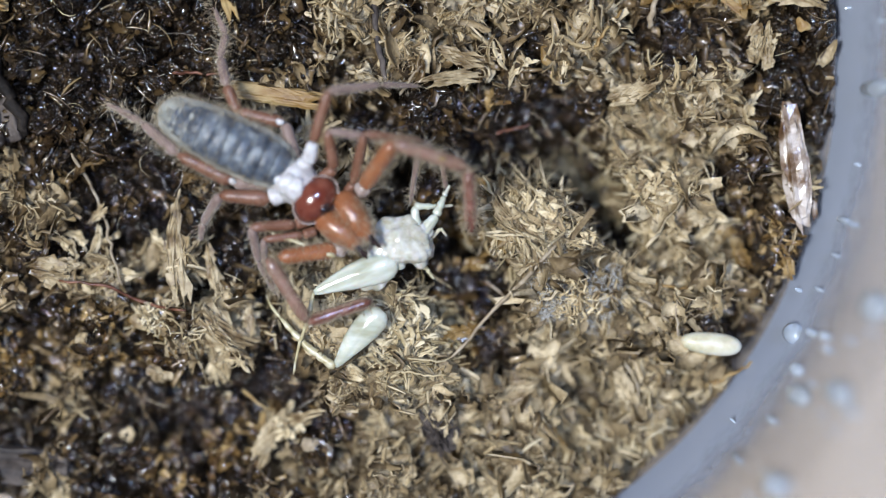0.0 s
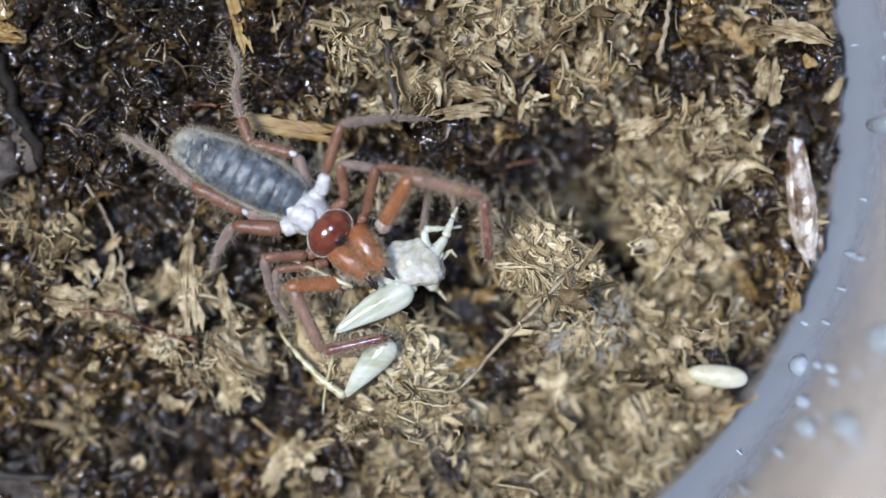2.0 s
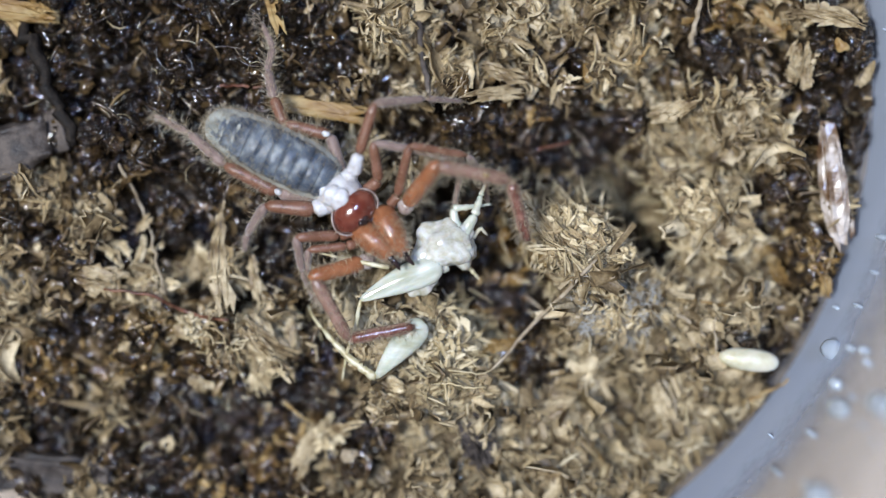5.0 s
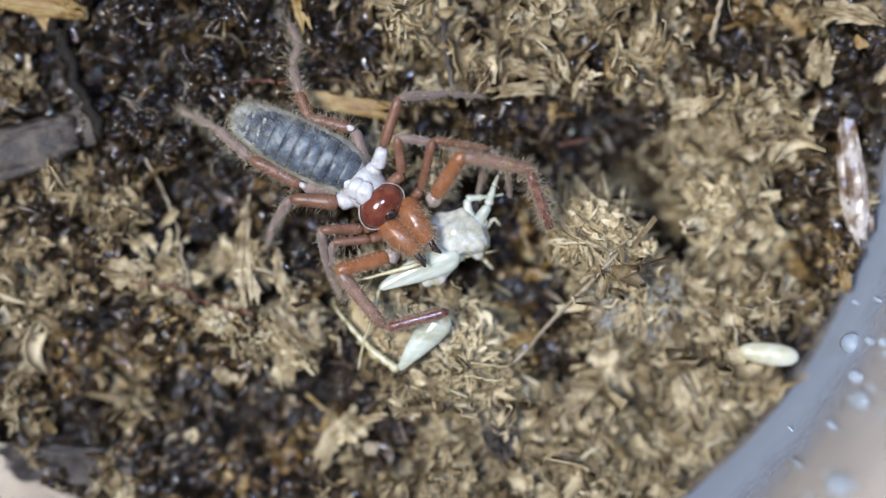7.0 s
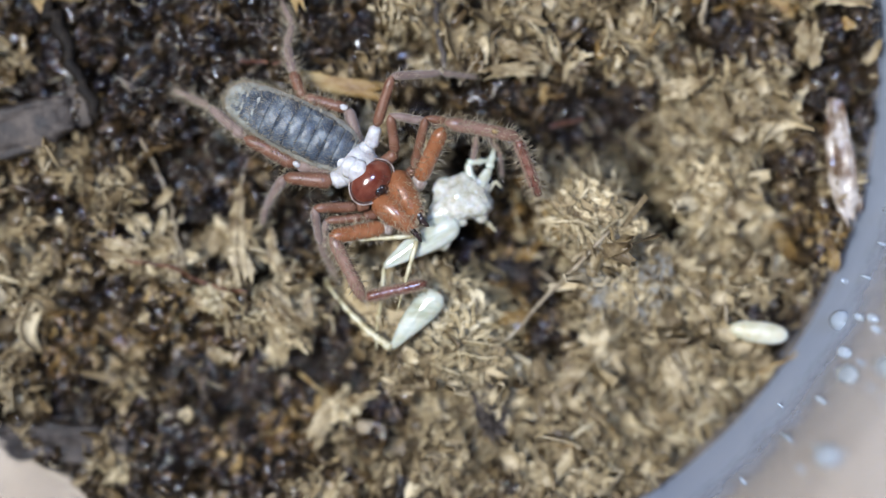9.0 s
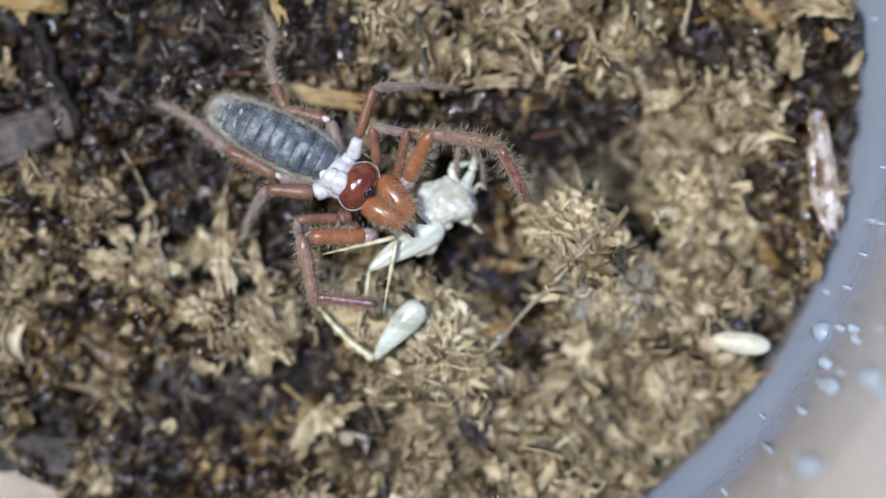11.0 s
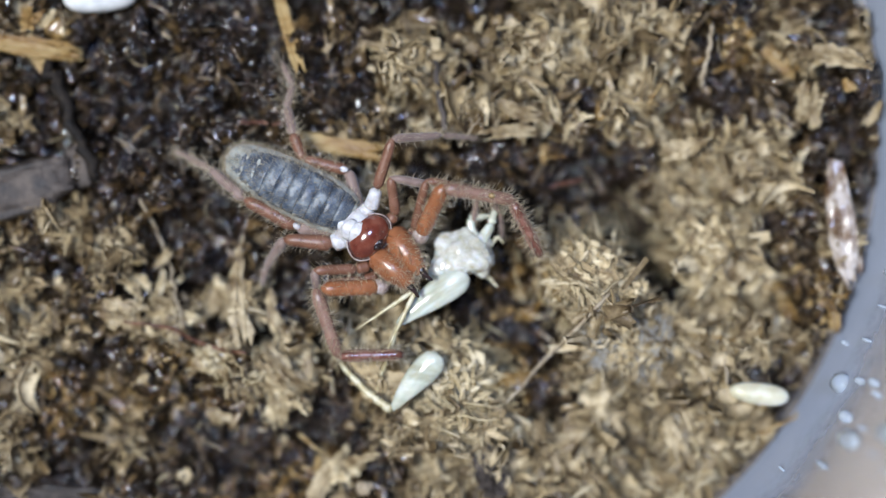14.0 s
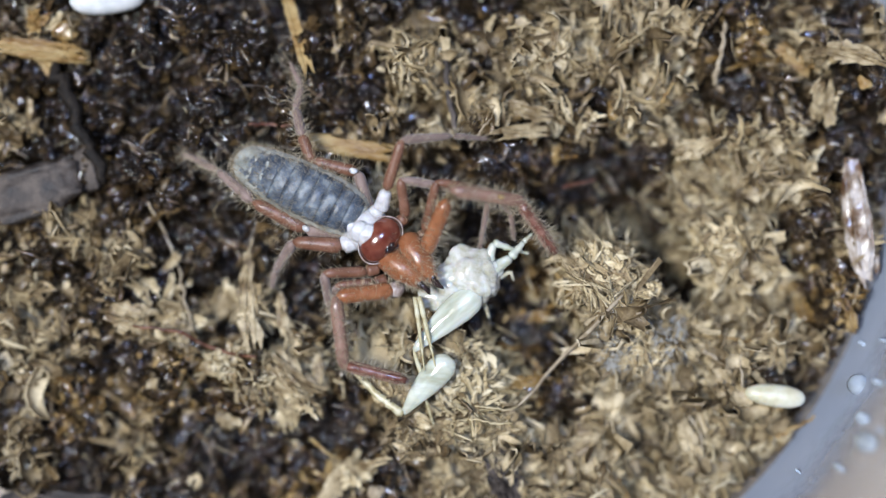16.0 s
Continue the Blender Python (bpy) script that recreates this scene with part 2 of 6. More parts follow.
def glassy(name, clear, tint, rough, fog):
    """Thin clear plastic or water: what is clear lets light straight through, the rest is a glossy milky film."""
    m = bpy.data.materials.new(name)
    m.use_nodes = True
    t = m.node_tree
    b = t.nodes["Principled BSDF"]
    b.inputs["Base Color"].default_value = (*tint, 1)
    b.inputs["Roughness"].default_value = rough
    tr = t.nodes.new("ShaderNodeBsdfTransparent")
    tr.inputs[0].default_value = (0.96, 0.96, 0.96, 1)
    mix = t.nodes.new("ShaderNodeMixShader")
    co = t.nodes.new("ShaderNodeTexCoord").outputs["Object"]
    r = t.nodes.new("ShaderNodeMapRange")
    r.inputs["From Min"].default_value, r.inputs["From Max"].default_value = 0.35, 0.7
    r.inputs["To Min"].default_value, r.inputs["To Max"].default_value = 1 - clear - fog, 1 - clear + fog
    link(t, noise_tex(t, co, 9.0, 3.0), r.inputs["Value"])
    link(t, r.outputs[0], mix.inputs[0])
    link(t, tr.outputs[0], mix.inputs[1])
    link(t, b.outputs[0], mix.inputs[2])
    link(t, mix.outputs[0], t.nodes["Material Output"].inputs[0])
    return m


M_PLASTIC = glassy("clear_plastic", 0.74, (0.93, 0.83, 0.74), 0.16, 0.05)


def condensation(low, high):
    """A bluish film of fine mist, dense near the soil and thinning out unevenly from height low to high (millimetres)."""
    m = glassy("condensation", 0.5, (0.47, 0.535, 0.67), 0.4, 0.1)
    t = m.node_tree
    co = next(n for n in t.nodes if n.type == "TEX_COORD").outputs["Object"]
    axes = t.nodes.new("ShaderNodeSeparateXYZ")
    link(t, co, axes.inputs[0])
    height = value_mix(t, [(axes.outputs[2], 1.0 / MM), (noise_tex(t, co, 11.0, 2.0), 9.0), (noise_tex(t, co, 1.2, 3.0), 3.0)])
    fade = t.nodes.new("ShaderNodeMapRange")
    fade.interpolation_type = "SMOOTHSTEP"
    fade.inputs["From Min"].default_value, fade.inputs["From Max"].default_value = low + 6.0, high + 6.0
    fade.inputs["To Min"].default_value, fade.inputs["To Max"].default_value = 0.80, 0.0
    link(t, height, fade.inputs["Value"])
    side = t.nodes.new("ShaderNodeMapRange")   # the mist has settled on one side of the tub
    side.interpolation_type = "SMOOTHSTEP"
    side.inputs["From Min"].default_value, side.inputs["From Max"].default_value = -18.0 * MM, 8.0 * MM
    link(t, axes.outputs[0], side.inputs["Value"])
    both = t.nodes.new("ShaderNodeMath")
    both.operation = "MULTIPLY"
    link(t, fade.outputs[0], both.inputs[0])
    link(t, side.outputs[0], both.inputs[1])
    mix = next(n for n in t.nodes if n.type == "MIX_SHADER")
    link(t, both.outputs[0], mix.inputs[0])
    return m


M_FOG = condensation(3.0, 11.5)
# drops' bright sparkle is partly put into a milky pale-blue base colour
M_DROP = bpy.data.materials.new("water")
M_DROP.use_nodes = True
for key, val in (("Base Color", (0.80, 0.90, 1.0, 1)), ("Roughness", 0.02), ("IOR", 1.42), ("Coat Weight", 1.0), ("Transmission Weight", 0.64)):
    M_DROP.node_tree.nodes["Principled BSDF"].inputs[key].default_value = val


# ---- building blocks ----
def mesh_of(name, verts, faces, material, smooth=True):
    """A mesh from vertices in millimetres and faces; faces is a list, or an array of equal-sided ones."""
    me = bpy.data.meshes.new(name)
    v = np.asarray(verts, dtype=np.float64) * MM
    if isinstance(faces, np.ndarray):
        n, k = faces.shape
        me.vertices.add(len(v))
        me.vertices.foreach_set("co", v.ravel())
        me.loops.add(n * k)
        me.loops.foreach_set("vertex_index", faces.astype(np.int32).ravel())
        me.polygons.add(n)
        me.polygons.foreach_set("loop_start", np.arange(0, n * k, k, dtype=np.int32))
        me.update(calc_edges=True)
    else:
        me.from_pydata([tuple(p) for p in v], [], faces)
        me.update()
    me.polygons.foreach_set("use_smooth", np.full(len(me.polygons), smooth))
    me.materials.append(material)
    return me


def piece(name, shape, material, parent=None, label="", category="", group="", kind="", at=None, smooth=True):
    """One mesh object, a thing of its own or a part of its parent."""
    ob = new(name, mesh_of(name, shape[0], shape[1], material, smooth))
    if parent is not None:
        ob.parent = parent
    if at is not None:
        ob.matrix_basis = at
    return tagged(ob, label, category, group, kind)


def joined(*shapes):
    """Several shapes as one list of vertices and faces."""
    verts, faces, n = [], [], 0
    for v, f in shapes:
        v = np.asarray(v, float)
        verts.append(v)
        faces += [tuple(int(i) + n for i in q) for q in f]
        n += len(v)
    return np.concatenate(verts), faces


def moved(shape, m):
    v = np.asarray(shape[0], float)
    a = np.array(m)
    return v @ a[:3, :3].T + a[:3, 3], shape[1]


def unit(v):
    v = np.asarray(v, float)
    return v / (np.linalg.norm(v) + 1e-12)


def turned(a, b):
    """A 4x4 array whose x axis runs from a to b, z kept upward, with its origin at a (millimetres)."""
    x = unit(np.subtract(b, a))
    up = np.array([0, 0, 1.0]) if abs(x[2]) < 0.97 else np.array([0, 1.0, 0])
    y = unit(np.cross(up, x))
    m = np.eye(4)
    m[:3, 0], m[:3, 1], m[:3, 2], m[:3, 3] = x, y, np.cross(x, y), a
    return m


def loft(path, ry, rz=None, sides=10, rough=0.0, seed=0):
    """A closed skin round a path of points: ry half its width, rz half its height at each."""
    path = np.asarray(path, float)
    n = len(path)
    ry = np.broadcast_to(np.asarray(ry, float), (n,))
    rz = ry if rz is None else np.broadcast_to(np.asarray(rz, float), (n,))
    rng = np.random.default_rng(seed)
    tang = np.gradient(path, axis=0)
    ang = np.linspace(0, 2 * math.pi, sides, endpoint=False)
    verts = []
    for i in range(n):
        x = unit(tang[i])
        up = np.array([0, 0, 1.0]) if abs(x[2]) < 0.95 else np.array([0, 1.0, 0])
        y = unit(np.cross(up, x))
        z = np.cross(x, y)
        k = 1 + rough * rng.normal(size=sides)[:, None]
        verts.append(path[i] + k * (np.cos(ang)[:, None] * y * ry[i] + np.sin(ang)[:, None] * z * rz[i]))
    verts = np.concatenate(verts)
    faces = [(i * sides + j, i * sides + (j + 1) % sides, (i + 1) * sides + (j + 1) % sides, (i + 1) * sides + j)
             for i in range(n - 1) for j in range(sides)]
    return verts, faces + [tuple(range(sides))[::-1], tuple((n - 1) * sides + j for j in range(sides))]


def limb_shape(length, r0, r1, waist=0.12, sides=10, rings=11, flat=1.0, seed=0):
    """A limb segment along +x with rounded ends and slightly swollen joints."""
    u = np.linspace(0, 1, rings)
    x = -0.12 * r0 + u * (length + 0.12 * (r0 + r1))
    r = r0 + (r1 - r0) * u
    r = r * (1 - waist * np.sin(math.pi * u)) * np.clip(1 - np.abs(2 * u - 1) ** 9, 0.3, 1)
    return loft(np.c_[x, 0 * x, 0 * x], r, r * flat, sides, 0.02, seed)


def bristles(shape, count, length, width=0.035, lean=(0.4, 0, 0.15), seed=0, keep=None):
    """Fine tapering hairs on a shape's skin, each a thin three-sided spike."""
    rng = np.random.default_rng(seed)
    v = np.asarray(shape[0], float)
    quads = [q for q in shape[1] if len(q) == 4]
    if keep:
        quads = [q for q in quads if keep(v[list(q)].mean(0))]
    verts, faces = [], []
    for q in (quads[i] for i in rng.integers(0, len(quads), count)):
        a, b, c, d = v[list(q)]
        s, t = rng.random(2)
        p = (a * (1 - s) + b * s) * (1 - t) + (d * (1 - s) + c * s) * t
        nor = unit(np.cross(c - a, d - b))
        w = unit(nor + np.array(lean) + rng.normal(size=3) * 0.3)
        side = unit(np.cross(w, rng.normal(size=3)))
        other = np.cross(w, side)
        ln = length * rng.uniform(0.45, 1.25)
        k = len(verts)
        bend = p + w * ln * 0.55 + side * ln * 0.05
        verts += [p + side * width, p - side * width * 0.5 + other * width * 0.87, p - side * width * 0.5 - other * width * 0.87,
                  bend + side * width * 0.6, bend - side * width * 0.6, p + w * ln + side * ln * 0.18 * rng.normal()]
        faces += [(k, k + 1, k + 4, k + 3), (k + 1, k + 2, k + 4), (k + 2, k, k + 3, k + 4), (k + 3, k + 4, k + 5)]
    return np.array(verts), faces


def ball(rx, ry, rz, rings=12, sides=18, warp=None):
    """An egg shape with poles along x; warp moves its points."""
    u = np.linspace(0, math.pi, rings + 2)[1:-1]
    a = np.linspace(0, 2 * math.pi, sides, endpoint=False)
    uu, aa = np.meshgrid(u, a, indexing="ij")
    v = np.stack([-np.cos(uu) * rx, np.sin(uu) * np.cos(aa) * ry, np.sin(uu) * np.sin(aa) * rz], -1).reshape(-1, 3)
    v = np.concatenate([v, [[-rx, 0, 0], [rx, 0, 0]]])
    n = len(v)
    f = [(i * sides + j, i * sides + (j + 1) % sides, (i + 1) * sides + (j + 1) % sides, (i + 1) * sides + j)
         for i in range(rings - 1) for j in range(sides)]
    f += [(n - 2, (j + 1) % sides, j) for j in range(sides)]
    f += [(n - 1, (rings - 1) * sides + j, (rings - 1) * sides + (j + 1) % sides) for j in range(sides)]
    return (warp(v) if warp else v), f


def lumpy(amount, size, seed=0):
    """A warp that pushes points in and out by a smooth noise."""
    def warp(v):
        k = np.array([noise.noise(Vector(p) / size + Vector((seed * 7.3, seed, 0))) for p in v])
        return v * (1 + amount * k[:, None])
    return warp


# ---- lie of the ground ----
def lattice(x, y, size, seed):
    """Smooth noise from 0 to 1 over the plane, with lumps of that size."""
    x, y = np.asarray(x) / size, np.asarray(y) / size
    xi, yi = np.floor(x).astype(int), np.floor(y).astype(int)
    fx, fy = x - xi, y - yi
    fx, fy = fx * fx * (3 - 2 * fx), fy * fy * (3 - 2 * fy)
    table = np.random.default_rng(seed).random((256, 256))
    g = lambda i, j: table[(xi + i) % 256, (yi + j) % 256]
    return (g(0, 0) * (1 - fx) + g(1, 0) * fx) * (1 - fy) + (g(0, 1) * (1 - fx) + g(1, 1) * fx) * fy


CUP = (-9.68, 12.33, 45.7)   # centre and radius of the tub at the soil's surface
# patches of the soil: x, y, reach, dryness, rise
DRY = [
    (20.30, 8.55, 3.75, 1.00, -1.20),
    (20.30, 1.55, 5.25, 1.00, -1.00),
    (25.55, 7.55, 3.00, 1.00, -1.20),
    (10.90, -1.10, 4.50, 0.95, 2.30),
    (15.30, -5.45, 5.00, 0.85, 0.20),
    (-1.20, -10.45, 5.25, 0.95, 1.30),
    (-7.20, -12.45, 3.00, 0.90, 0.60),
    (13.80, -10.45, 7.50, 0.84, -0.40),
    (18.30, -17.45, 9.50, 0.95, -0.60),
    (8.30, -19.45, 7.00, 0.92, -0.50),
    (11.50, -16.20, 4.50, 0.95, 0.10),
    (-3.20, -18.45, 5.50, 0.72, 0.20),
    (-28.70, -4.20, 3.25, 0.75, 0.60),
    (-36.20, -1.95, 3.00, 0.60, 0.30),
    (-16.70, -10.70, 3.75, 0.90, 0.80),
    (-20.20, -12.45, 2.25, 0.75, 0.40),
    (-25.20, -16.95, 2.50, 0.60, 0.20),
    (4.80, 15.05, 5.50, 0.74, 0.40),
    (9.80, 19.55, 5.50, 0.76, 0.20),
    (24.80, -4.45, 4.00, 0.85, -0.80),
]
WET_AND_SHADED = [
    (-22.70, 14.55, 11.50, 0.00, 0.70),
    (-35.70, 14.55, 4.50, 0.00, -0.40),
    (-29.70, 9.55, 7.50, 0.00, 0.20),
    (-15.20, 5.55, 6.00, 0.00, -0.30),
    (-27.70, 2.05, 5.50, 0.10, 0.00),
    (1.80, 8.05, 5.25, 0.06, 0.50),
    (8.80, 7.05, 4.00, 0.00, -0.40),
    (11.00, 5.30, 3.20, 0.00, -1.60),
    (7.20, 5.60, 2.60, 0.00, -1.00),
    (-8.60, -18.20, 2.60, 0.00, -0.50),
    (-22.50, -16.60, 4.50, 0.00, -0.60),
    (-33.00, -16.80, 2.60, 0.00, -0.80),
    (-26.80, -12.60, 2.60, 0.08, -0.20),
    (14.05, 2.80, 2.50, 0.00, -2.00),
    (3.30, -5.95, 4.00, 0.05, -1.40),
    (6.00, -8.80, 2.60, 0.04, -1.60),
    (4.20, -1.40, 2.60, 0.04, -1.30),
    (0.30, -1.95, 4.50, 0.03, -1.20),
    (-16.70, -17.45, 6.50, 0.00, -0.70),
    (-21.20, -20.95, 6.00, 0.00, -0.50),
    (-12.20, -12.95, 3.50, 0.10, -0.50),
    (-32.95, -16.45, 4.00, 0.00, -0.80),
    (-15.70, -2.95, 2.50, 0.05, -1.20),
    (13.80, 15.05, 3.50, 0.60, 0.30),
    (22.80, 16.05, 4.50, 0.22, 0.00),
    (28.30, 2.05, 3.75, 0.20, 0.00),
    (16.30, 19.05, 3.50, 0.66, 0.00),
    (5.80, 8.80, 3.00, 0.03, 0.70),
    # channel beyond the raised clump: wet, and darkened for the clump's shadow as well
    (16.80, 1.55, 1.70, 0.00, -1.50),
    (12.80, 6.90, 2.10, 0.00, -1.60),
    (13.25, 4.50, 2.75, 0.00, -1.80),
    (15.25, 1.80, 2.10, 0.00, -1.60),
    (16.95, -0.40, 2.20, 0.00, -1.60),
    (18.05, -2.50, 1.40, 0.00, -1.60),
    (29.80, 13.05, 2.50, 0.15, 0.00),
    (32.30, 9.55, 4.00, 0.12, -0.20),
    (32.30, -2.45, 4.00, 0.15, -0.30),
    # hollow at the pupa's end, its shadow darkened into the soil's colour
    (27.80, -11.45, 2.50, 0.10, -1.50),
    # more of that channel, wet soil with the shadow's dark in its colour
    (12.30, 7.55, 2.75, 0.00, -1.60),
    (15.55, 3.80, 2.25, 0.00, -2.20),
    (17.55, -0.20, 1.90, 0.05, -2.00),
    (7.05, 5.55, 3.00, 0.00, -1.00),
    (-34.20, 3.05, 6.00, 0.10, 0.00),
    (-31.70, -9.95, 5.50, 0.30, 0.00),
    (-30.70, -16.45, 2.25, 0.45, 0.20),
    (-22.10, -5.20, 1.30, 0.00, -2.20),
    (-18.60, -6.70, 1.40, 0.00, -2.20),
    (-22.95, -1.45, 1.70, 0.03, -1.20),
    (-25.45, -1.45, 1.50, 0.05, -1.20),
    (-14.20, -8.45, 1.30, 0.00, -1.50),
    (-11.95, -1.95, 2.00, 0.02, -1.20),
    (5.60, -11.60, 2.40, 0.10, -1.10),
    # channel widened, again both wet and darkened for shade
    (13.20, 3.30, 2.50, 0.00, -1.20),
    (15.40, 0.80, 1.90, 0.00, -1.20),
    (8.20, -12.60, 2.00, 0.18, -0.70),
    (-35.50, 3.40, 2.80, 0.62, 0.20),
    (-32.00, 1.00, 2.20, 0.55, 0.20),
    (-4.80, 18.20, 3.40, 0.62, 0.20),
    (-2.60, 13.80, 2.60, 0.58, 0.10),
]
# patches of amber-stained, soaked husk: x, y, reach
AMBER = [
    (-26.45, -9.95, 2.80),
    (-16.20, -20.00, 2.60),
    (-36.20, -12.45, 2.00),
    (-22.70, -11.95, 2.00),
    (3.80, -1.95, 3.00),
    (3.30, -9.95, 2.50),
    (32.30, 5.55, 2.00),
    (31.80, -1.95, 2.75),
    (27.80, -1.95, 1.75),
    (5.60, 10.40, 1.30),
    (-20.95, -22.20, 2.00),
    (23.30, 19.05, 2.25),
]
# patches of pale, freshly torn fibre: x, y, reach
PALE = [
    (-1.60, -10.45, 4.10),
    (-8.60, -8.00, 2.40),
    (10.30, -0.40, 4.10),
    (19.55, 2.55, 4.50),
    (-22.70, -8.55, 1.25),
    (20.30, 9.05, 3.00),
    (-16.70, -9.95, 3.00),
    (20.00, -18.50, 4.50),
    (12.50, -20.50, 3.50),
]


def patches(x, y):
    """Dryness from 0 to 1, set low for some shade too, and rise in millimetres at each point."""
    x, y = np.asarray(x, float), np.asarray(y, float)
    dry = 0.30 + 1.0 * (lattice(x, y, 4.0, 3) - 0.5)
    rise = np.zeros_like(x)
    wob = 1 + 0.5 * (lattice(x, y, 2.2, 5) - 0.5)
    for zx, zy, reach, d, up in DRY + WET_AND_SHADED:
        w = np.clip(1.25 * np.exp(-(((x - zx) ** 2 + (y - zy) ** 2) / (reach * wob) ** 2) ** 1.5), 0, 1)
        dry = dry * (1 - w) + d * w
        rise = rise + up * w
    blots = 0.75 * (lattice(x, y, 1.5, 51) - 0.5) + 0.75 * (lattice(x, y, 3.1, 52) - 0.5)
    return np.clip(dry + blots * (0.12 + 0.88 * dry), 0, 1), rise


def near(x, y, spots):
    """How far each point lies within any of the spots, 0 to 1."""
    k = np.zeros_like(np.asarray(x, float))
    for zx, zy, reach in spots:
        k = np.maximum(k, np.exp(-(((x - zx) ** 2 + (y - zy) ** 2) / reach ** 2)))
    return k


def cells(x, y, size, seed):
    """Distances to the nearest and second nearest of scattered seeds, in units of their spacing."""
    x, y = np.asarray(x, float) / size, np.asarray(y, float) / size
    xi, yi = np.floor(x).astype(int), np.floor(y).astype(int)
    jitter = np.random.default_rng(seed).random((2, 128, 128))
    one, two = np.full(x.shape, 9.0), np.full(x.shape, 9.0)
    for i in (-1, 0, 1):
        for j in (-1, 0, 1):
            p, q = (xi + i) % 128, (yi + j) % 128
            d = np.hypot(xi + i + jitter[0, p, q] - x, yi + j + jitter[1, p, q] - y)
            two = np.minimum(two, np.maximum(one, d))
            one = np.minimum(one, d)
    return one, two


def clumps(x, y):
    """Warped places, with their distances to the middle of their own clump and of the next one."""
    wx = x + 1.6 * (lattice(x, y, 1.7, 41) - 0.5)
    wy = y + 1.6 * (lattice(x, y, 1.7, 42) - 0.5)
    return (wx, wy, *cells(wx, wy, 4.6, 43))


def crown(x, y):
    """How well loose scraps keep their hold: 1 on top of a clump, little in the clefts between."""
    _, _, one, two = clumps(np.asarray(x, float), np.asarray(y, float))
    return np.clip((two - one) / 0.30, 0.12, 1)


def ground(x, y):
    """Height of the soil: rolling, broken into clods with dark crevices, with a crumbly skin."""
    x, y = np.asarray(x, float), np.asarray(y, float)
    dry, rise = patches(x, y)
    wx, wy, one, two = clumps(x, y)
    small_one, small_two = cells(wx, wy, 1.7, 44)
    big_one, big_two = cells(wx * 0.9 + 3, wy, 8.5, 45)
    h = 1.2 * (lattice(x, y, 9.0, 11) - 0.5) + 1.9 * (0.45 - big_one) - 1.1 * np.exp(-(big_two - big_one) / 0.08)
    h = h + 2.3 * (0.45 - one) - 2.7 * np.exp(-(two - one) / 0.12)
    h = h + 0.85 * (0.4 - small_one) - 0.6 * np.exp(-(small_two - small_one) / 0.13)
    h = h + 0.55 * (lattice(x, y, 0.8, 13) - 0.5) + 0.3 * (lattice(x, y, 0.4, 14) - 0.5)
    edge = np.clip((np.hypot(x - CUP[0], y - CUP[1]) - CUP[2] + 3.0) / 3.0, 0, 1)
    return h + rise - 0.2 - 0.6 * edge


def ground_at(x, y):
    """The height on which a bit lies: high up among the humps round the place."""
    a = np.linspace(0, 2 * math.pi, 12, endpoint=False)
    return float(np.percentile(ground(x + 0.7 * np.cos(a), y + 0.7 * np.sin(a)), 70))


# ---- room, table, tub ----
def box(x0, y0, z0, x1, y1, z1):
    v = [(x, y, z) for z in (z0, z1) for y in (y0, y1) for x in (x0, x1)]
    return v, [(0, 2, 3, 1), (4, 5, 7, 6), (0, 1, 5, 4), (2, 6, 7, 3), (0, 4, 6, 2), (1, 3, 7, 5)]


TABLE_Z = -17.0
piece("tabletop", box(-150, -110, TABLE_Z - 18, 130, 130, TABLE_Z), M_TABLE, label="beige wooden tabletop under the tub", category="table", kind="structure", smooth=False)


def turned_profile(profile, sides=160):
    """A ring of revolution round the tub's axis from a closed profile of (radius, height)."""
    a = np.linspace(0, 2 * math.pi, sides, endpoint=False)
    n = len(profile)
    v = [(CUP[0] + r * math.cos(t), CUP[1] + r * math.sin(t), z) for t in a for r, z in profile]
    f = [(i * n + j, ((i + 1) % sides) * n + j, ((i + 1) % sides) * n + (j + 1) % n, i * n + (j + 1) % n)
         for i in range(sides) for j in range(n)]
    return np.array(v), f


def wall_radius(z):
    return CUP[2] + 0.9 + 0.13 * z


tub = tagged(new("plastic_tub"), "clear round plastic tub beaded with water drops", "tub")
piece("tub_wall", turned_profile([(wall_radius(z), z) for z in (-15.5, -15.3, -8, 0, 20, 43.6, 44)] + [(wall_radius(44) + 2.5, 44.5), (wall_radius(44) + 2.6, 45.6)]
      + [(wall_radius(z) + 0.8 if z > -15 else wall_radius(z) + 0.6, z + (0.9 if z > 40 else 0)) for z in (44, 43.6, 20, 0, -8, -15.3, -15.5)]), M_PLASTIC, tub)
piece("tub_base", turned_profile([(0.4, -16.9), (wall_radius(-15) + 0.6, -16.9), (wall_radius(-15) + 0.6, -15.6), (0.4, -15.6)]), M_PLASTIC, tub)
piece("fogged_band", turned_profile([(wall_radius(z) - 0.12, z) for z in (-2.05, -2, -1.9, 0, 4, 9, 15, 21.9, 22)] + [(wall_radius(z) - 0.04, z) for z in (22.02, 21.9, -1.9, -2.05)]),
      M_FOG, tub, "bluish condensation film above the soil")


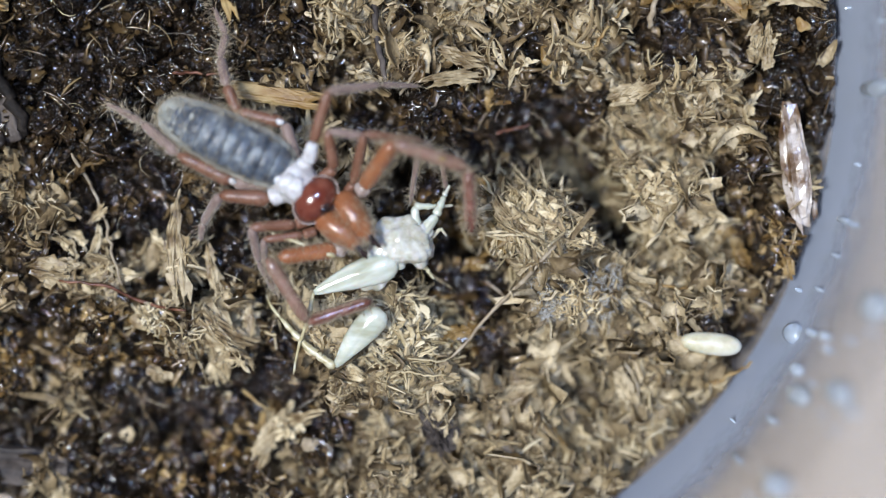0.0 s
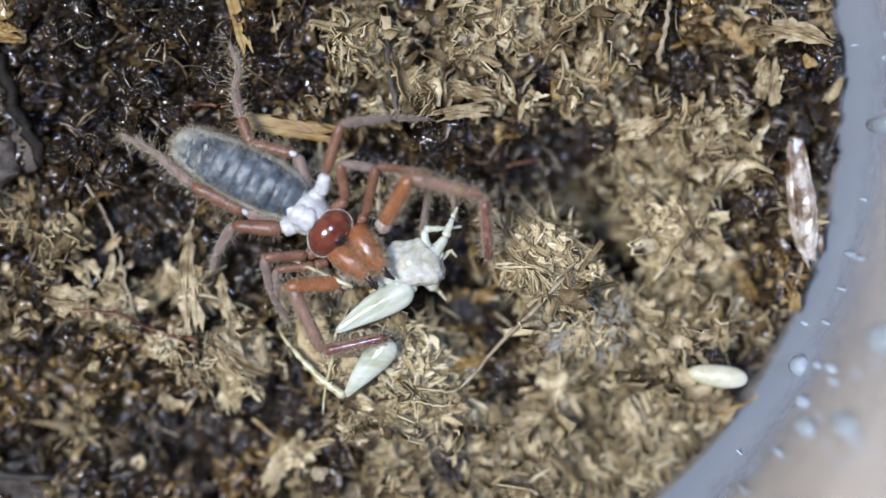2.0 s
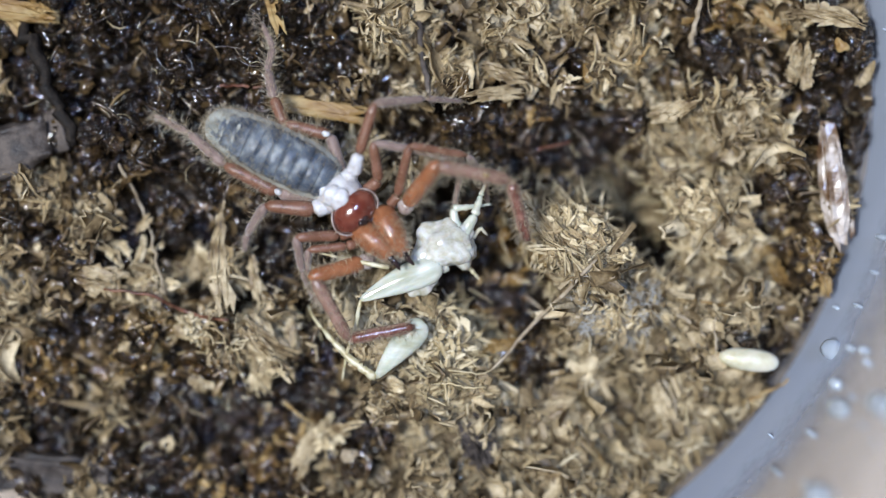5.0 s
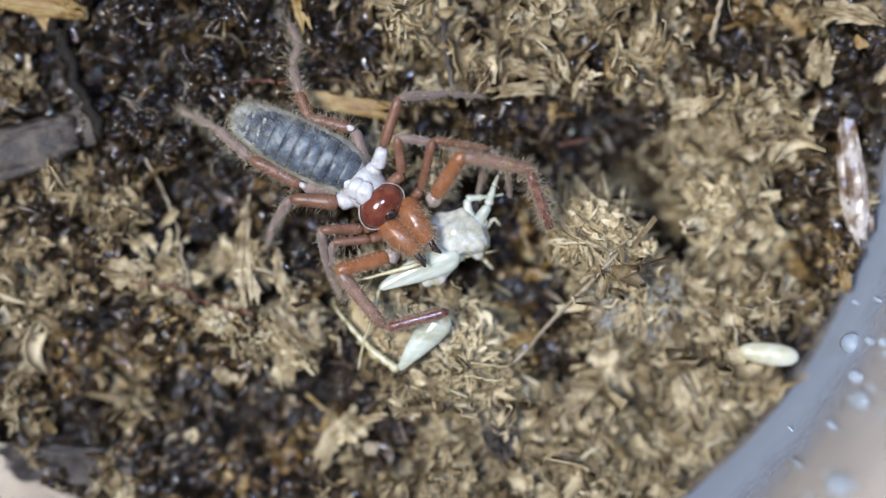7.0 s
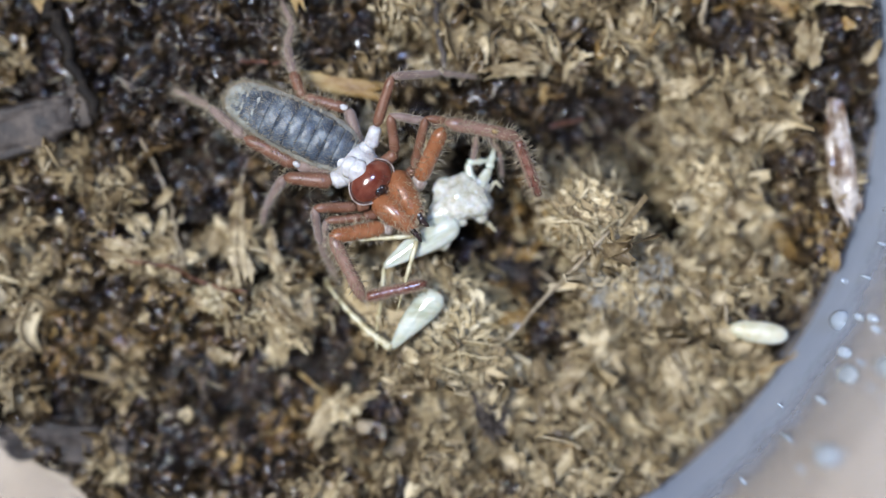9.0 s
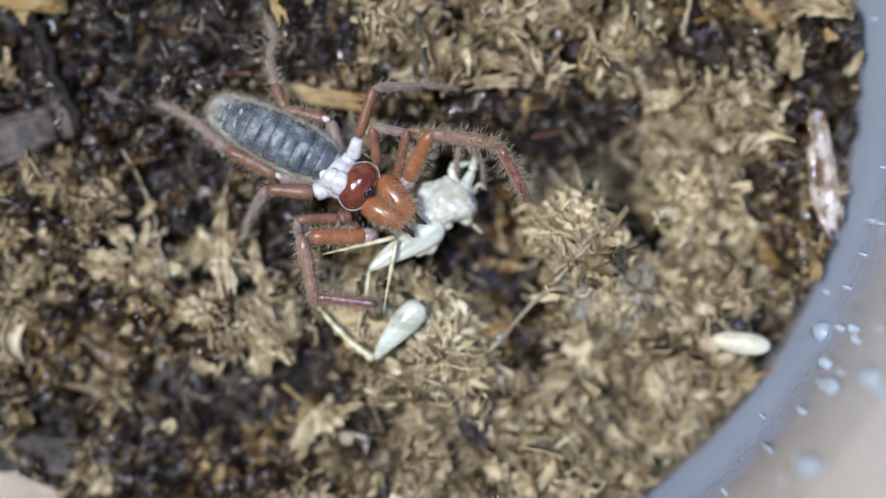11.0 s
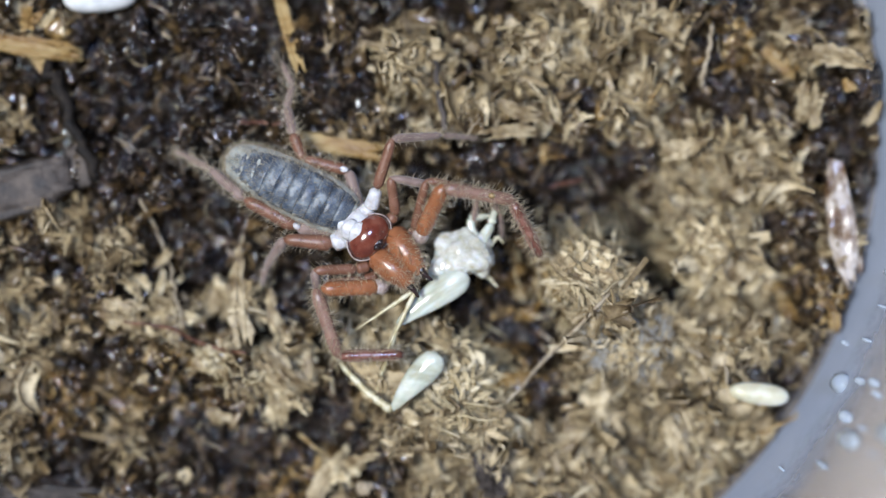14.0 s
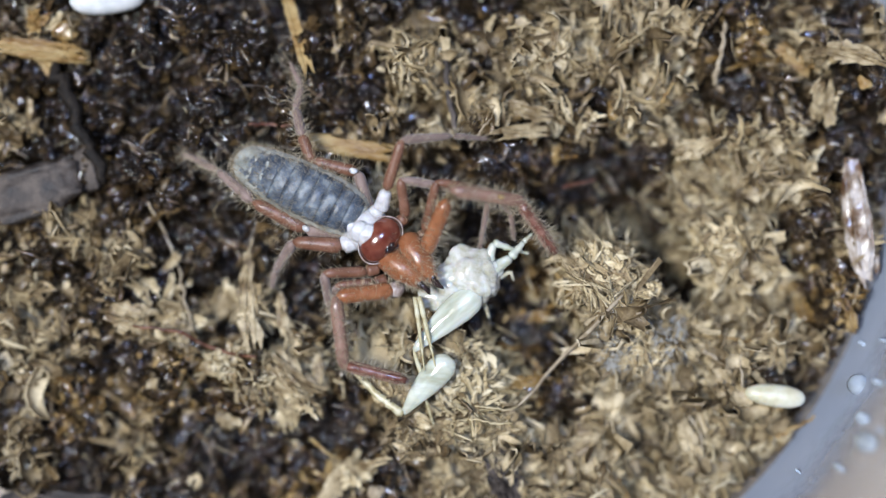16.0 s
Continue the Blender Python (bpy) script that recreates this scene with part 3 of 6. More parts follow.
# ---- soil ----
def soil():
    n = 560
    u = np.linspace(-1, 1, n)
    gx, gy = np.meshgrid(u, u, indexing="ij")
    # square grid squeezed into the round tub
    x = CUP[0] + CUP[2] * gx * np.sqrt(1 - gy * gy / 2)
    y = CUP[1] + CUP[2] * gy * np.sqrt(1 - gx * gx / 2)
    z = ground(x, y)
    dry, rise = patches(x, y)
    i, j = np.meshgrid(np.arange(n - 1), np.arange(n - 1), indexing="ij")
    k = (i * n + j).ravel()
    faces = np.stack([k, k + n, k + n + 1, k + 1], 1)
    rim = np.concatenate([np.arange(n) * n, (n - 1) * n + np.arange(1, n), (np.arange(n - 2, -1, -1)) * n + n - 1, np.arange(n - 2, 0, -1)])
    top = np.stack([x.ravel(), y.ravel(), z.ravel()], 1)
    low = top[rim].copy()
    low[:, 2] = -15.4
    low[:, :2] = (low[:, :2] - CUP[:2]) * (wall_radius(-15) - 0.4) / CUP[2] + CUP[:2]
    m, b = len(rim), len(top)
    r = np.arange(m)
    side = np.stack([rim, b + r, b + (r + 1) % m, np.roll(rim, -1)], 1)
    ob = new("ground", mesh_of("ground", np.concatenate([top, low]), np.concatenate([faces, side[:, ::-1]]), M_SOIL))
    a = ob.data.attributes.new("dry", "FLOAT", "POINT")
    a.data.foreach_set("value", np.concatenate([dry.ravel(), dry.ravel()[rim]]).astype(np.float32))
    return tagged(ob, "damp dark coir and peat filling the tub", "soil", kind="structure")


SOIL = soil()
RNG = np.random.default_rng(21)


def scatter(count, wants, margin=0.4):
    """Random spots in the tub's seen part, kept by the chance that wants(x, y) gives."""
    xs, ys = [], []
    while sum(map(len, xs)) < count:
        x, y = RNG.uniform(-46, 38, count * 2), RNG.uniform(-28, 32, count * 2)
        ok = (x - CUP[0]) ** 2 + (y - CUP[1]) ** 2 < (CUP[2] - margin) ** 2
        x, y = x[ok], y[ok]
        ok = RNG.random(len(x)) < wants(x, y)
        xs.append(x[ok])
        ys.append(y[ok])
    return np.concatenate(xs)[:count], np.concatenate(ys)[:count]


def strands(x, y, length, width, lift, pitch, curl, rings=5):
    """Bent three-sided fibres lying on the soil, as one array of vertices and quads."""
    n = len(x)
    u = np.linspace(-0.5, 0.5, rings)
    az = 2 * math.pi * lattice(x, y, 3.0, 31) + RNG.normal(0, 1.1, n)
    pit = RNG.normal(0, pitch, n)
    bend, twist = RNG.normal(0, curl, n), RNG.normal(0, curl * 0.7, n)
    a = az[:, None] + bend[:, None] * 2 * u[None]
    step = (length / (rings - 1))[:, None]
    dx, dy = np.cos(a) * step, np.sin(a) * step
    dz = np.sin(pit[:, None] + twist[:, None] * 2 * u[None]) * step
    px, py, pz = (np.cumsum(d, 1) for d in (dx, dy, dz))
    px, py, pz = (p - p.mean(1, keepdims=True) for p in (px, py, pz))
    px, py = px + x[:, None], py + y[:, None]
    reach = np.hypot(px - CUP[0], py - CUP[1])
    squeeze = np.minimum(1, (CUP[2] - 0.2) / reach)
    px, py = CUP[0] + (px - CUP[0]) * squeeze, CUP[1] + (py - CUP[1]) * squeeze
    floor_z = ground(px, py)
    pz = np.maximum(pz + ground(x, y)[:, None] + lift[:, None], floor_z - 0.02) + 0.05
    taper = (1.0 - 0.65 * np.abs(2 * u) ** 2)[None] * width[:, None] * RNG.uniform(0.45, 1.5, (n, rings))
    v = np.empty((n, rings, 3, 3))
    for s, (across, upward) in enumerate(((-1, -0.25), (1, -0.25), (0.15, 0.45))):
        v[:, :, s, 0] = px - np.sin(a) * taper * across * 0.5
        v[:, :, s, 1] = py + np.cos(a) * taper * across * 0.5
        v[:, :, s, 2] = pz + taper * upward
    k = (np.arange(n) * rings * 3)[:, None, None]
    r = (np.arange(rings - 1) * 3)[None, :, None]
    s = np.arange(3)[None, None, :]
    s2 = (s + 1) % 3
    f = np.stack([k + r + s, k + r + s2, k + r + 3 + s2, k + r + 3 + s], -1).reshape(-1, 4)
    return v.reshape(-1, 3), f


def ico():
    g = (1 + 5 ** 0.5) / 2
    v = np.array([(-1, g, 0), (1, g, 0), (-1, -g, 0), (1, -g, 0), (0, -1, g), (0, 1, g), (0, -1, -g), (0, 1, -g),
                  (g, 0, -1), (g, 0, 1), (-g, 0, -1), (-g, 0, 1)]) / math.hypot(1, g)
    f = [(i, j, k) for i in range(12) for j in range(i + 1, 12) for k in range(j + 1, 12)
         if max(np.linalg.norm(v[i] - v[j]), np.linalg.norm(v[j] - v[k]), np.linalg.norm(v[i] - v[k])) < 1.1]
    f = [t if np.dot(np.cross(v[t[1]] - v[t[0]], v[t[2]] - v[t[0]]), v[t[0]]) > 0 else t[::-1] for t in f]
    return v, np.array(f)


ICO_V, ICO_F = ico()


def finer(v, f):
    """Each triangle of a ball split in four."""
    v, seen, out = [tuple(p) for p in v], {}, []

    def mid(i, j):
        key = (min(i, j), max(i, j))
        if key not in seen:
            seen[key] = len(v)
            v.append(tuple(unit(np.add(v[i], v[j]))))
        return seen[key]
    for a, b, c in f:
        x, y, z = mid(a, b), mid(b, c), mid(c, a)
        out += [(a, x, z), (b, y, x), (c, z, y), (x, y, z)]
    return np.array(v), np.array(out)


def tumbled(n, tilt):
    """Random turns: any heading, and a lean of about tilt."""
    az, lean, way = RNG.uniform(0, 2 * math.pi, n), RNG.normal(0, tilt, n), RNG.uniform(0, 2 * math.pi, n)
    ax = np.stack([np.cos(way), np.sin(way), 0 * way], 1)
    c, s = np.cos(lean)[:, None, None], np.sin(lean)[:, None, None]
    k = np.zeros((n, 3, 3))
    k[:, 0, 2], k[:, 1, 2], k[:, 2, 0], k[:, 2, 1] = ax[:, 1], -ax[:, 0], -ax[:, 1], ax[:, 0]
    r = np.eye(3)[None] + s * k + (1 - c) * (k @ k)
    z = np.zeros((n, 3, 3))
    z[:, 0, 0], z[:, 0, 1], z[:, 1, 0], z[:, 1, 1], z[:, 2, 2] = np.cos(az), -np.sin(az), np.sin(az), np.cos(az), 1
    return r @ z


def grains(x, y, size, lift):
    """Small flattened rounded grains under a film of water, as one array of vertices and triangles."""
    n = len(x)
    v = ICO_V[None] * RNG.uniform(0.5, 1.45, (n, 12, 1)) * (size[:, None, None] * 0.5)
    v = v * np.stack([RNG.uniform(0.7, 1.9, n), RNG.uniform(0.5, 1.0, n), RNG.uniform(0.25, 0.5, n)], 1)[:, None]
    v = np.einsum("nij,nkj->nki", tumbled(n, 0.33), v)
    v += np.stack([x, y, ground(x, y) + lift], 1)[:, None]
    return v.reshape(-1, 3), (ICO_F[None] + 12 * np.arange(n)[:, None, None]).reshape(-1, 3)


def clods(x, y, size, lift):
    """Ragged lumps of felted pith, as one array of vertices and triangles."""
    bv, bf = finer(ICO_V, ICO_F)
    n, m = len(x), len(bv)
    v = bv[None] * RNG.uniform(0.55, 1.35, (n, m, 1)) * (size[:, None, None] * 0.5)
    v = v * np.stack([RNG.uniform(0.8, 1.7, n), RNG.uniform(0.6, 1.0, n), RNG.uniform(0.4, 0.8, n)], 1)[:, None]
    v = np.einsum("nij,nkj->nki", tumbled(n, 0.45), v)
    v += np.stack([x, y, ground(x, y) + lift], 1)[:, None]
    return v.reshape(-1, 3), (bf[None] + m * np.arange(n)[:, None, None]).reshape(-1, 3)


def flakes(x, y, length, width, lift, tilt, curve):
    """Bent ragged scraps with thickness, as one array of vertices and quads."""
    n, a, b = len(x), 5, 3
    u, w = np.meshgrid(np.linspace(-0.5, 0.5, a), np.linspace(-0.5, 0.5, b), indexing="ij")
    u, w = u.ravel()[None], w.ravel()[None]
    m = a * b
    lx = u * length[:, None] * RNG.uniform(0.8, 1.2, (n, m))
    ly = w * width[:, None] * (1.05 - 1.2 * np.abs(u) ** 1.5) * RNG.uniform(0.7, 1.25, (n, m))
    lz = curve[:, None] * (u * u * 4 * length[:, None] * 0.26) + RNG.normal(0, 0.06, (n, m)) * width[:, None]
    lz = lz + RNG.normal(0, 0.9, n)[:, None] * w * w * width[:, None]
    th = (0.05 + 0.05 * width)[:, None]
    p = np.stack([np.concatenate([lx, lx], 1), np.concatenate([ly, ly * 0.96], 1), np.concatenate([lz + th, lz - th], 1)], -1)
    az, t1, t2 = RNG.uniform(0, 2 * math.pi, n), RNG.normal(0, tilt, n), RNG.normal(0, tilt, n)
    c, s = np.cos, np.sin
    rx = np.stack([np.stack([np.ones(n), 0 * t1, 0 * t1], 1), np.stack([0 * t1, c(t1), -s(t1)], 1), np.stack([0 * t1, s(t1), c(t1)], 1)], 1)
    ry = np.stack([np.stack([c(t2), 0 * t2, s(t2)], 1), np.stack([0 * t2, np.ones(n), 0 * t2], 1), np.stack([-s(t2), 0 * t2, c(t2)], 1)], 1)
    rz = np.stack([np.stack([c(az), -s(az), 0 * az], 1), np.stack([s(az), c(az), 0 * az], 1), np.stack([0 * az, 0 * az, np.ones(n)], 1)], 1)
    p = np.einsum("nij,nkj->nki", rz @ ry @ rx, p) + np.stack([x, y, ground(x, y) + lift], 1)[:, None]
    reach = np.hypot(p[..., 0] - CUP[0], p[..., 1] - CUP[1])
    k = np.minimum(1, (CUP[2] - 0.15) / reach)
    p[..., 0], p[..., 1] = CUP[0] + (p[..., 0] - CUP[0]) * k, CUP[1] + (p[..., 1] - CUP[1]) * k
    quad = [(i * b + j, (i + 1) * b + j, (i + 1) * b + j + 1, i * b + j + 1) for i in range(a - 1) for j in range(b - 1)]
    low = [tuple(m + q for q in r[::-1]) for r in quad]
    edge = [i * b for i in range(a)] + [(a - 1) * b + j for j in range(1, b)] + [i * b + b - 1 for i in range(a - 2, -1, -1)] + [j for j in range(b - 2, 0, -1)]
    rim = [(edge[i], m + edge[i], m + edge[(i + 1) % len(edge)], edge[(i + 1) % len(edge)]) for i in range(len(edge))]
    f = np.array(quad + low + [r[::-1] for r in rim])
    return p.reshape(-1, 3), (f[None] + 2 * m * np.arange(n)[:, None, None]).reshape(-1, 4)


def dryness(x, y):
    return patches(x, y)[0]


def bundle(length, width, height, count, seed, fray=0.25, bow=0.15, rings=9):
    """A torn strip of fibrous husk along +x: one ribbed, bent sheet with thickness and frayed ends."""
    rng = np.random.default_rng(seed)
    m = 2 * count + 1
    u = np.linspace(0, 1, rings)[:, None]
    w = (np.linspace(-0.5, 0.5, m) + 0.12 / m * rng.normal(size=m))[None]
    s0 = np.clip(np.abs(rng.normal(0, fray * 0.7, m)), 0, 0.4)[None]
    s1 = 1 - np.clip(np.abs(rng.normal(0, fray * 0.7, m)), 0, 0.4)[None]
    k = s0 + (s1 - s0) * u
    out = 1 + 0.22 * np.repeat(rng.normal(size=(rings, 1)), m, 1) - 0.35 * np.abs(2 * u - 1) ** 3
    bend, arch, curl, twist = rng.normal(0, bow), rng.normal(0, bow), rng.normal(0, 0.9), rng.normal(0, 0.9)
    x = (k - 0.5) * length + 0.04 * length * rng.normal(size=(rings, m))
    y = w * width * out + bend * length * 4 * (k - 0.5) ** 2
    rib = np.where(np.arange(m) % 2, 1.0, -1.0)[None] * rng.uniform(0.3, 1.0, (1, m))
    z = arch * length * 4 * (k - 0.5) ** 2 + curl * width * (w * w - 0.08) + twist * (k - 0.5) * w * width
    z = z + 0.22 * height * rib + 0.06 * width * rng.normal(size=(rings, m))
    t = 0.10 * height + 0.03
    top, low = np.stack([x, y, z + t], -1).reshape(-1, 3), np.stack([x, y, z - t], -1).reshape(-1, 3)
    n = rings * m
    q = [(i * m + j, (i + 1) * m + j, (i + 1) * m + j + 1, i * m + j + 1) for i in range(rings - 1) for j in range(m - 1)]
    edge = [i * m for i in range(rings)] + [(rings - 1) * m + j for j in range(1, m)] + [i * m + m - 1 for i in range(rings - 2, -1, -1)] + list(range(m - 2, 0, -1))
    f = q + [tuple(n + i for i in r[::-1]) for r in q] + [(edge[(i + 1) % len(edge)], n + edge[(i + 1) % len(edge)], n + e, e) for i, e in enumerate(edge)]
    return np.concatenate([top, low]), f


def stuff(name, shape, material, label, category, smooth=True):
    ob = new(name, mesh_of(name, shape[0], shape[1], material, smooth))
    return tagged(ob, label, category, kind="stuff")


def lot(n, lo, hi, power=1.6):
    return lo + (hi - lo) * RNG.random(n) ** power


def cover():
    """The loose cover of the soil, from wet grains to dry fibre."""
    n = 17000
    x, y = scatter(n, lambda x, y: np.clip(1.15 - 2.3 * dryness(x, y), 0.01, 1))
    stuff("wet_peat_grains", grains(x, y, lot(n, 0.18, 0.75, 1.6), lot(n, -0.05, 0.16)), M_GRAIN, "glistening wet dark brown peat grains", "peat")
    n = 1500
    x, y = scatter(n, lambda x, y: np.clip(1.0 - 1.1 * dryness(x, y), 0.05, 1))
    stuff("wet_coir_fibres", strands(x, y, lot(n, 0.8, 3.6), lot(n, 0.10, 0.36), lot(n, 0.05, 0.4), 0.2, 0.4), M_WETFIBRE,
          "soaked dark brown coir fibres matted over the soil", "fibre")
    n = 3000
    x, y = scatter(n, lambda x, y: np.clip(1.1 - 1.3 * dryness(x, y), 0.03, 1))
    stuff("soaked_coir_scraps", flakes(x, y, lot(n, 0.4, 1.9, 2.0), lot(n, 0.25, 0.9, 1.8), lot(n, 0.0, 0.2), 0.3, RNG.normal(0, 1, n)), M_WETFLAKE,
          "soaked dark scraps of coir pith", "husk")
    n = 2400
    x, y = scatter(n, lambda x, y: np.clip(2.0 * dryness(x, y) - 0.7, 0.0, 1))
    stuff("pith_clods", clods(x, y, lot(n, 0.4, 1.5), lot(n, -0.3, 0.1)), M_CLOD, "ragged felted tan clods of coir pith", "pith")
    n = 3300
    x, y = scatter(n, lambda x, y: np.clip(1.7 * dryness(x, y) - 0.55, 0.0, 1) * (1 - near(x, y, PALE) * 0.5) * crown(x, y))
    stuff("dry_coir_fibres", strands(x, y, lot(n, 0.8, 4.2), lot(n, 0.16, 0.6), lot(n, 0.0, 0.7), 0.35, 1.1), M_DRYFIBRE,
          "dry tan coir fibres matted in clumps", "fibre", False)
    n = 4600
    x, y = scatter(n, lambda x, y: np.clip(1.7 * dryness(x, y) - 0.5, 0.02, 1) * crown(x, y))
    stuff("fine_coir_hair", strands(x, y, lot(n, 0.6, 3.2), lot(n, 0.04, 0.12), lot(n, 0.3, 1.2), 0.4, 1.2), M_DRYFIBRE,
          "fine curly tan coir hairs over the clumps", "fibre")
    n = 1300
    x, y = scatter(n, lambda x, y: near(x, y, PALE) ** 1.3)
    stuff("pale_coir_fibres", strands(x, y, lot(n, 1.0, 4.2), lot(n, 0.12, 0.5), lot(n, 0.1, 0.8), 0.25, 0.45), M_PALEFIBRE,
          "pale straw-coloured torn coir fibres in tufts", "fibre")
    n = 3600
    x, y = scatter(n, lambda x, y: np.clip(1.7 * dryness(x, y) - 0.5, 0.003, 1) * crown(x, y))
    stuff("coir_scraps", flakes(x, y, lot(n, 0.5, 2.6, 2.0), lot(n, 0.3, 1.3, 1.8), lot(n, 0.0, 0.5), 0.6, RNG.normal(0, 1, n)), M_FLAKE,
          "curled tan and brown scraps of coir pith", "husk")
    n = 950
    x, y = scatter(n, lambda x, y: np.clip(3.0 * dryness(x, y) - 1.35, 0.0, 1) * (1 - near(x, y, PALE) * 0.6) * crown(x, y))
    stuff("husk_chips", flakes(x, y, lot(n, 1.6, 4.6, 1.4), lot(n, 0.55, 1.9, 1.5), lot(n, 0.2, 1.0), 0.75, RNG.normal(0, 1.5, n)), M_FLAKE,
          "broad curled tan chips of coir husk", "husk")
    n = 1700
    x, y = scatter(n, lambda x, y: np.exp(-((dryness(x, y) - 0.38) / 0.15) ** 2))
    stuff("damp_husk_scraps", flakes(x, y, lot(n, 0.6, 3.0, 1.7), lot(n, 0.3, 1.3, 1.6), lot(n, 0.0, 0.6), 0.5, RNG.normal(0, 1.2, n)), M_BROWN,
          "damp glistening brown scraps of husk", "husk")
    n = 520
    x, y = scatter(n, lambda x, y: near(x, y, AMBER))
    stuff("amber_husk_crumbs", flakes(x, y, lot(n, 0.5, 2.2), lot(n, 0.3, 1.0), lot(n, 0.1, 0.6), 0.4, RNG.normal(0, 1.4, n)), M_AMBER,
          "wet amber-brown husk crumbs", "husk")


cover()


def shreds():
    """Single torn strips lying about the soil, a few shapes shared by many."""
    shapes = [(RNG.uniform(1.6, 4.2), RNG.uniform(0.5, 1.5), int(RNG.integers(3, 8))) for _ in range(16)]
    dry_meshes = [mesh_of("coir_shred", *bundle(l, w, 0.4, min(c, 5), 300 + i), M_SHRED, False) for i, (l, w, c) in enumerate(shapes)]
    wet_meshes = [mesh_of("wet_shred", *bundle(l * 0.8, w * 0.8, 0.3, min(c, 4), 400 + i), M_WETSHRED) for i, (l, w, c) in enumerate(shapes[:8])]
    for count, meshes, name, wants in ((230, dry_meshes, "coir_shred", lambda x, y: np.clip(1.8 * dryness(x, y) - 0.55, 0.003, 1)),
                                       (150, wet_meshes, "wet_shred", lambda x, y: np.clip(1.1 - 1.4 * dryness(x, y), 0.02, 1))):
        x, y = scatter(count, wants, 2.5)
        for i in range(count):
            if y[i] > 27 or x[i] < -44:
                continue
            ob = new(name, meshes[i % len(meshes)])
            ob.parent = SOIL
            z = ground_at(x[i], y[i]) + RNG.uniform(0.25, 0.75)
            ob.matrix_basis = pose(x[i] * MM, y[i] * MM, z * MM, RNG.normal(0, 22), RNG.normal(0, 16), RNG.uniform(0, 360))
    pale_meshes = [mesh_of("pale_shred", *bundle(l * 1.3, w * 0.27, 0.22, min(c, 2), 600 + i, 0.5, 0.2), M_PALEFIBRE) for i, (l, w, c) in enumerate(shapes[:10])]
    fibre_meshes = [mesh_of("coir_shred", *bundle(l * 1.3, w * 0.28, 0.22, min(c, 2), 650 + i, 0.5, 0.2), M_SHRED) for i, (l, w, c) in enumerate(shapes[:10])]
    for (cx, cy), reach, count, meshes, name, heap, lie, stray in heaps(pale_meshes, dry_meshes, fibre_meshes):
        for i in range(count):
            r, t = reach * math.sqrt(RNG.random()), RNG.uniform(0, 2 * math.pi)
            x, y = cx + r * math.cos(t), cy + r * math.sin(t)
            ob = new(name, meshes[int(RNG.integers(len(meshes)))])
            ob.parent = SOIL
            z = ground_at(x, y) + 0.35 + heap * (1 - (r / reach) ** 2) * RNG.uniform(0.3, 1)
            ob.matrix_basis = pose(x * MM, y * MM, z * MM, RNG.normal(0, 22), RNG.normal(0, 16), lie + RNG.normal(0, stray))


def heaps(pale, dry, fibre):
    """Torn clumps: centre, reach, how many, which stock, name, rise of the heap, lie of the fibres and how far they stray."""
    return [((-1.00, -10.60), 4.2, 130, pale, "pale_shred", 1.3, -12, 32), ((1.60, -10.75), 2.0, 26, pale, "pale_shred", 1.0, -10, 25),
            ((-8.60, -7.90), 2.6, 40, pale, "pale_shred", 0.9, -55, 40),
            ((10.30, -0.70), 3.4, 160, fibre, "coir_shred", 1.9, -42, 28), ((13.80, -2.90), 2.3, 45, fibre, "coir_shred", 1.0, -35, 35),
            ((21.05, 2.05), 3.7, 30, dry, "coir_shred", 1.0, 0, 90), ((-16.70, -10.20), 3.0, 20, dry, "coir_shred", 0.8, -60, 50),
            ((-28.45, -4.20), 3.0, 14, dry, "coir_shred", 0.6, 0, 90), ((-12.00, -19.00), 2.0, 7, dry, "coir_shred", 0.8, 50, 40)]


shreds()


# ---- single bits lying on the soil ----
def rod(points, r0, r1, sides=7, wave=0.0, seed=0, samples=14, flat=1.0):
    """A tapering strand through the points."""
    p = np.asarray(points, float)
    t = np.r_[0, np.cumsum(np.linalg.norm(np.diff(p, axis=0), axis=1))]
    u = np.linspace(0, t[-1], samples)
    q = np.stack([np.interp(u, t, p[:, k]) for k in range(3)], 1)
    for _ in range(2):
        q[1:-1] = (q[:-2] + 2 * q[1:-1] + q[2:]) / 4
    rng = np.random.default_rng(seed)
    q[1:-1] += wave * rng.normal(size=(samples - 2, 3))
    r = np.linspace(r0, r1, samples) * rng.uniform(0.85, 1.15, samples)
    r[0] *= 0.6
    r[-1] *= 0.5
    return loft(q, r, r * flat, sides, 0.05, seed)


def rest(points, lift=0.35):
    """Points laid on the soil."""
    return [(x, y, ground_at(x, y) + lift + (p[0] if p else 0)) for x, y, *p in points]


def root(points, r0, r1, material, name, label, category, lift=0.4, seed=0, wave=0.06):
    return piece(name, rod(rest(points, lift + 0.75), r0 * 0.95, r1 * 0.95, 7, wave, seed), material, label=label, category=category)


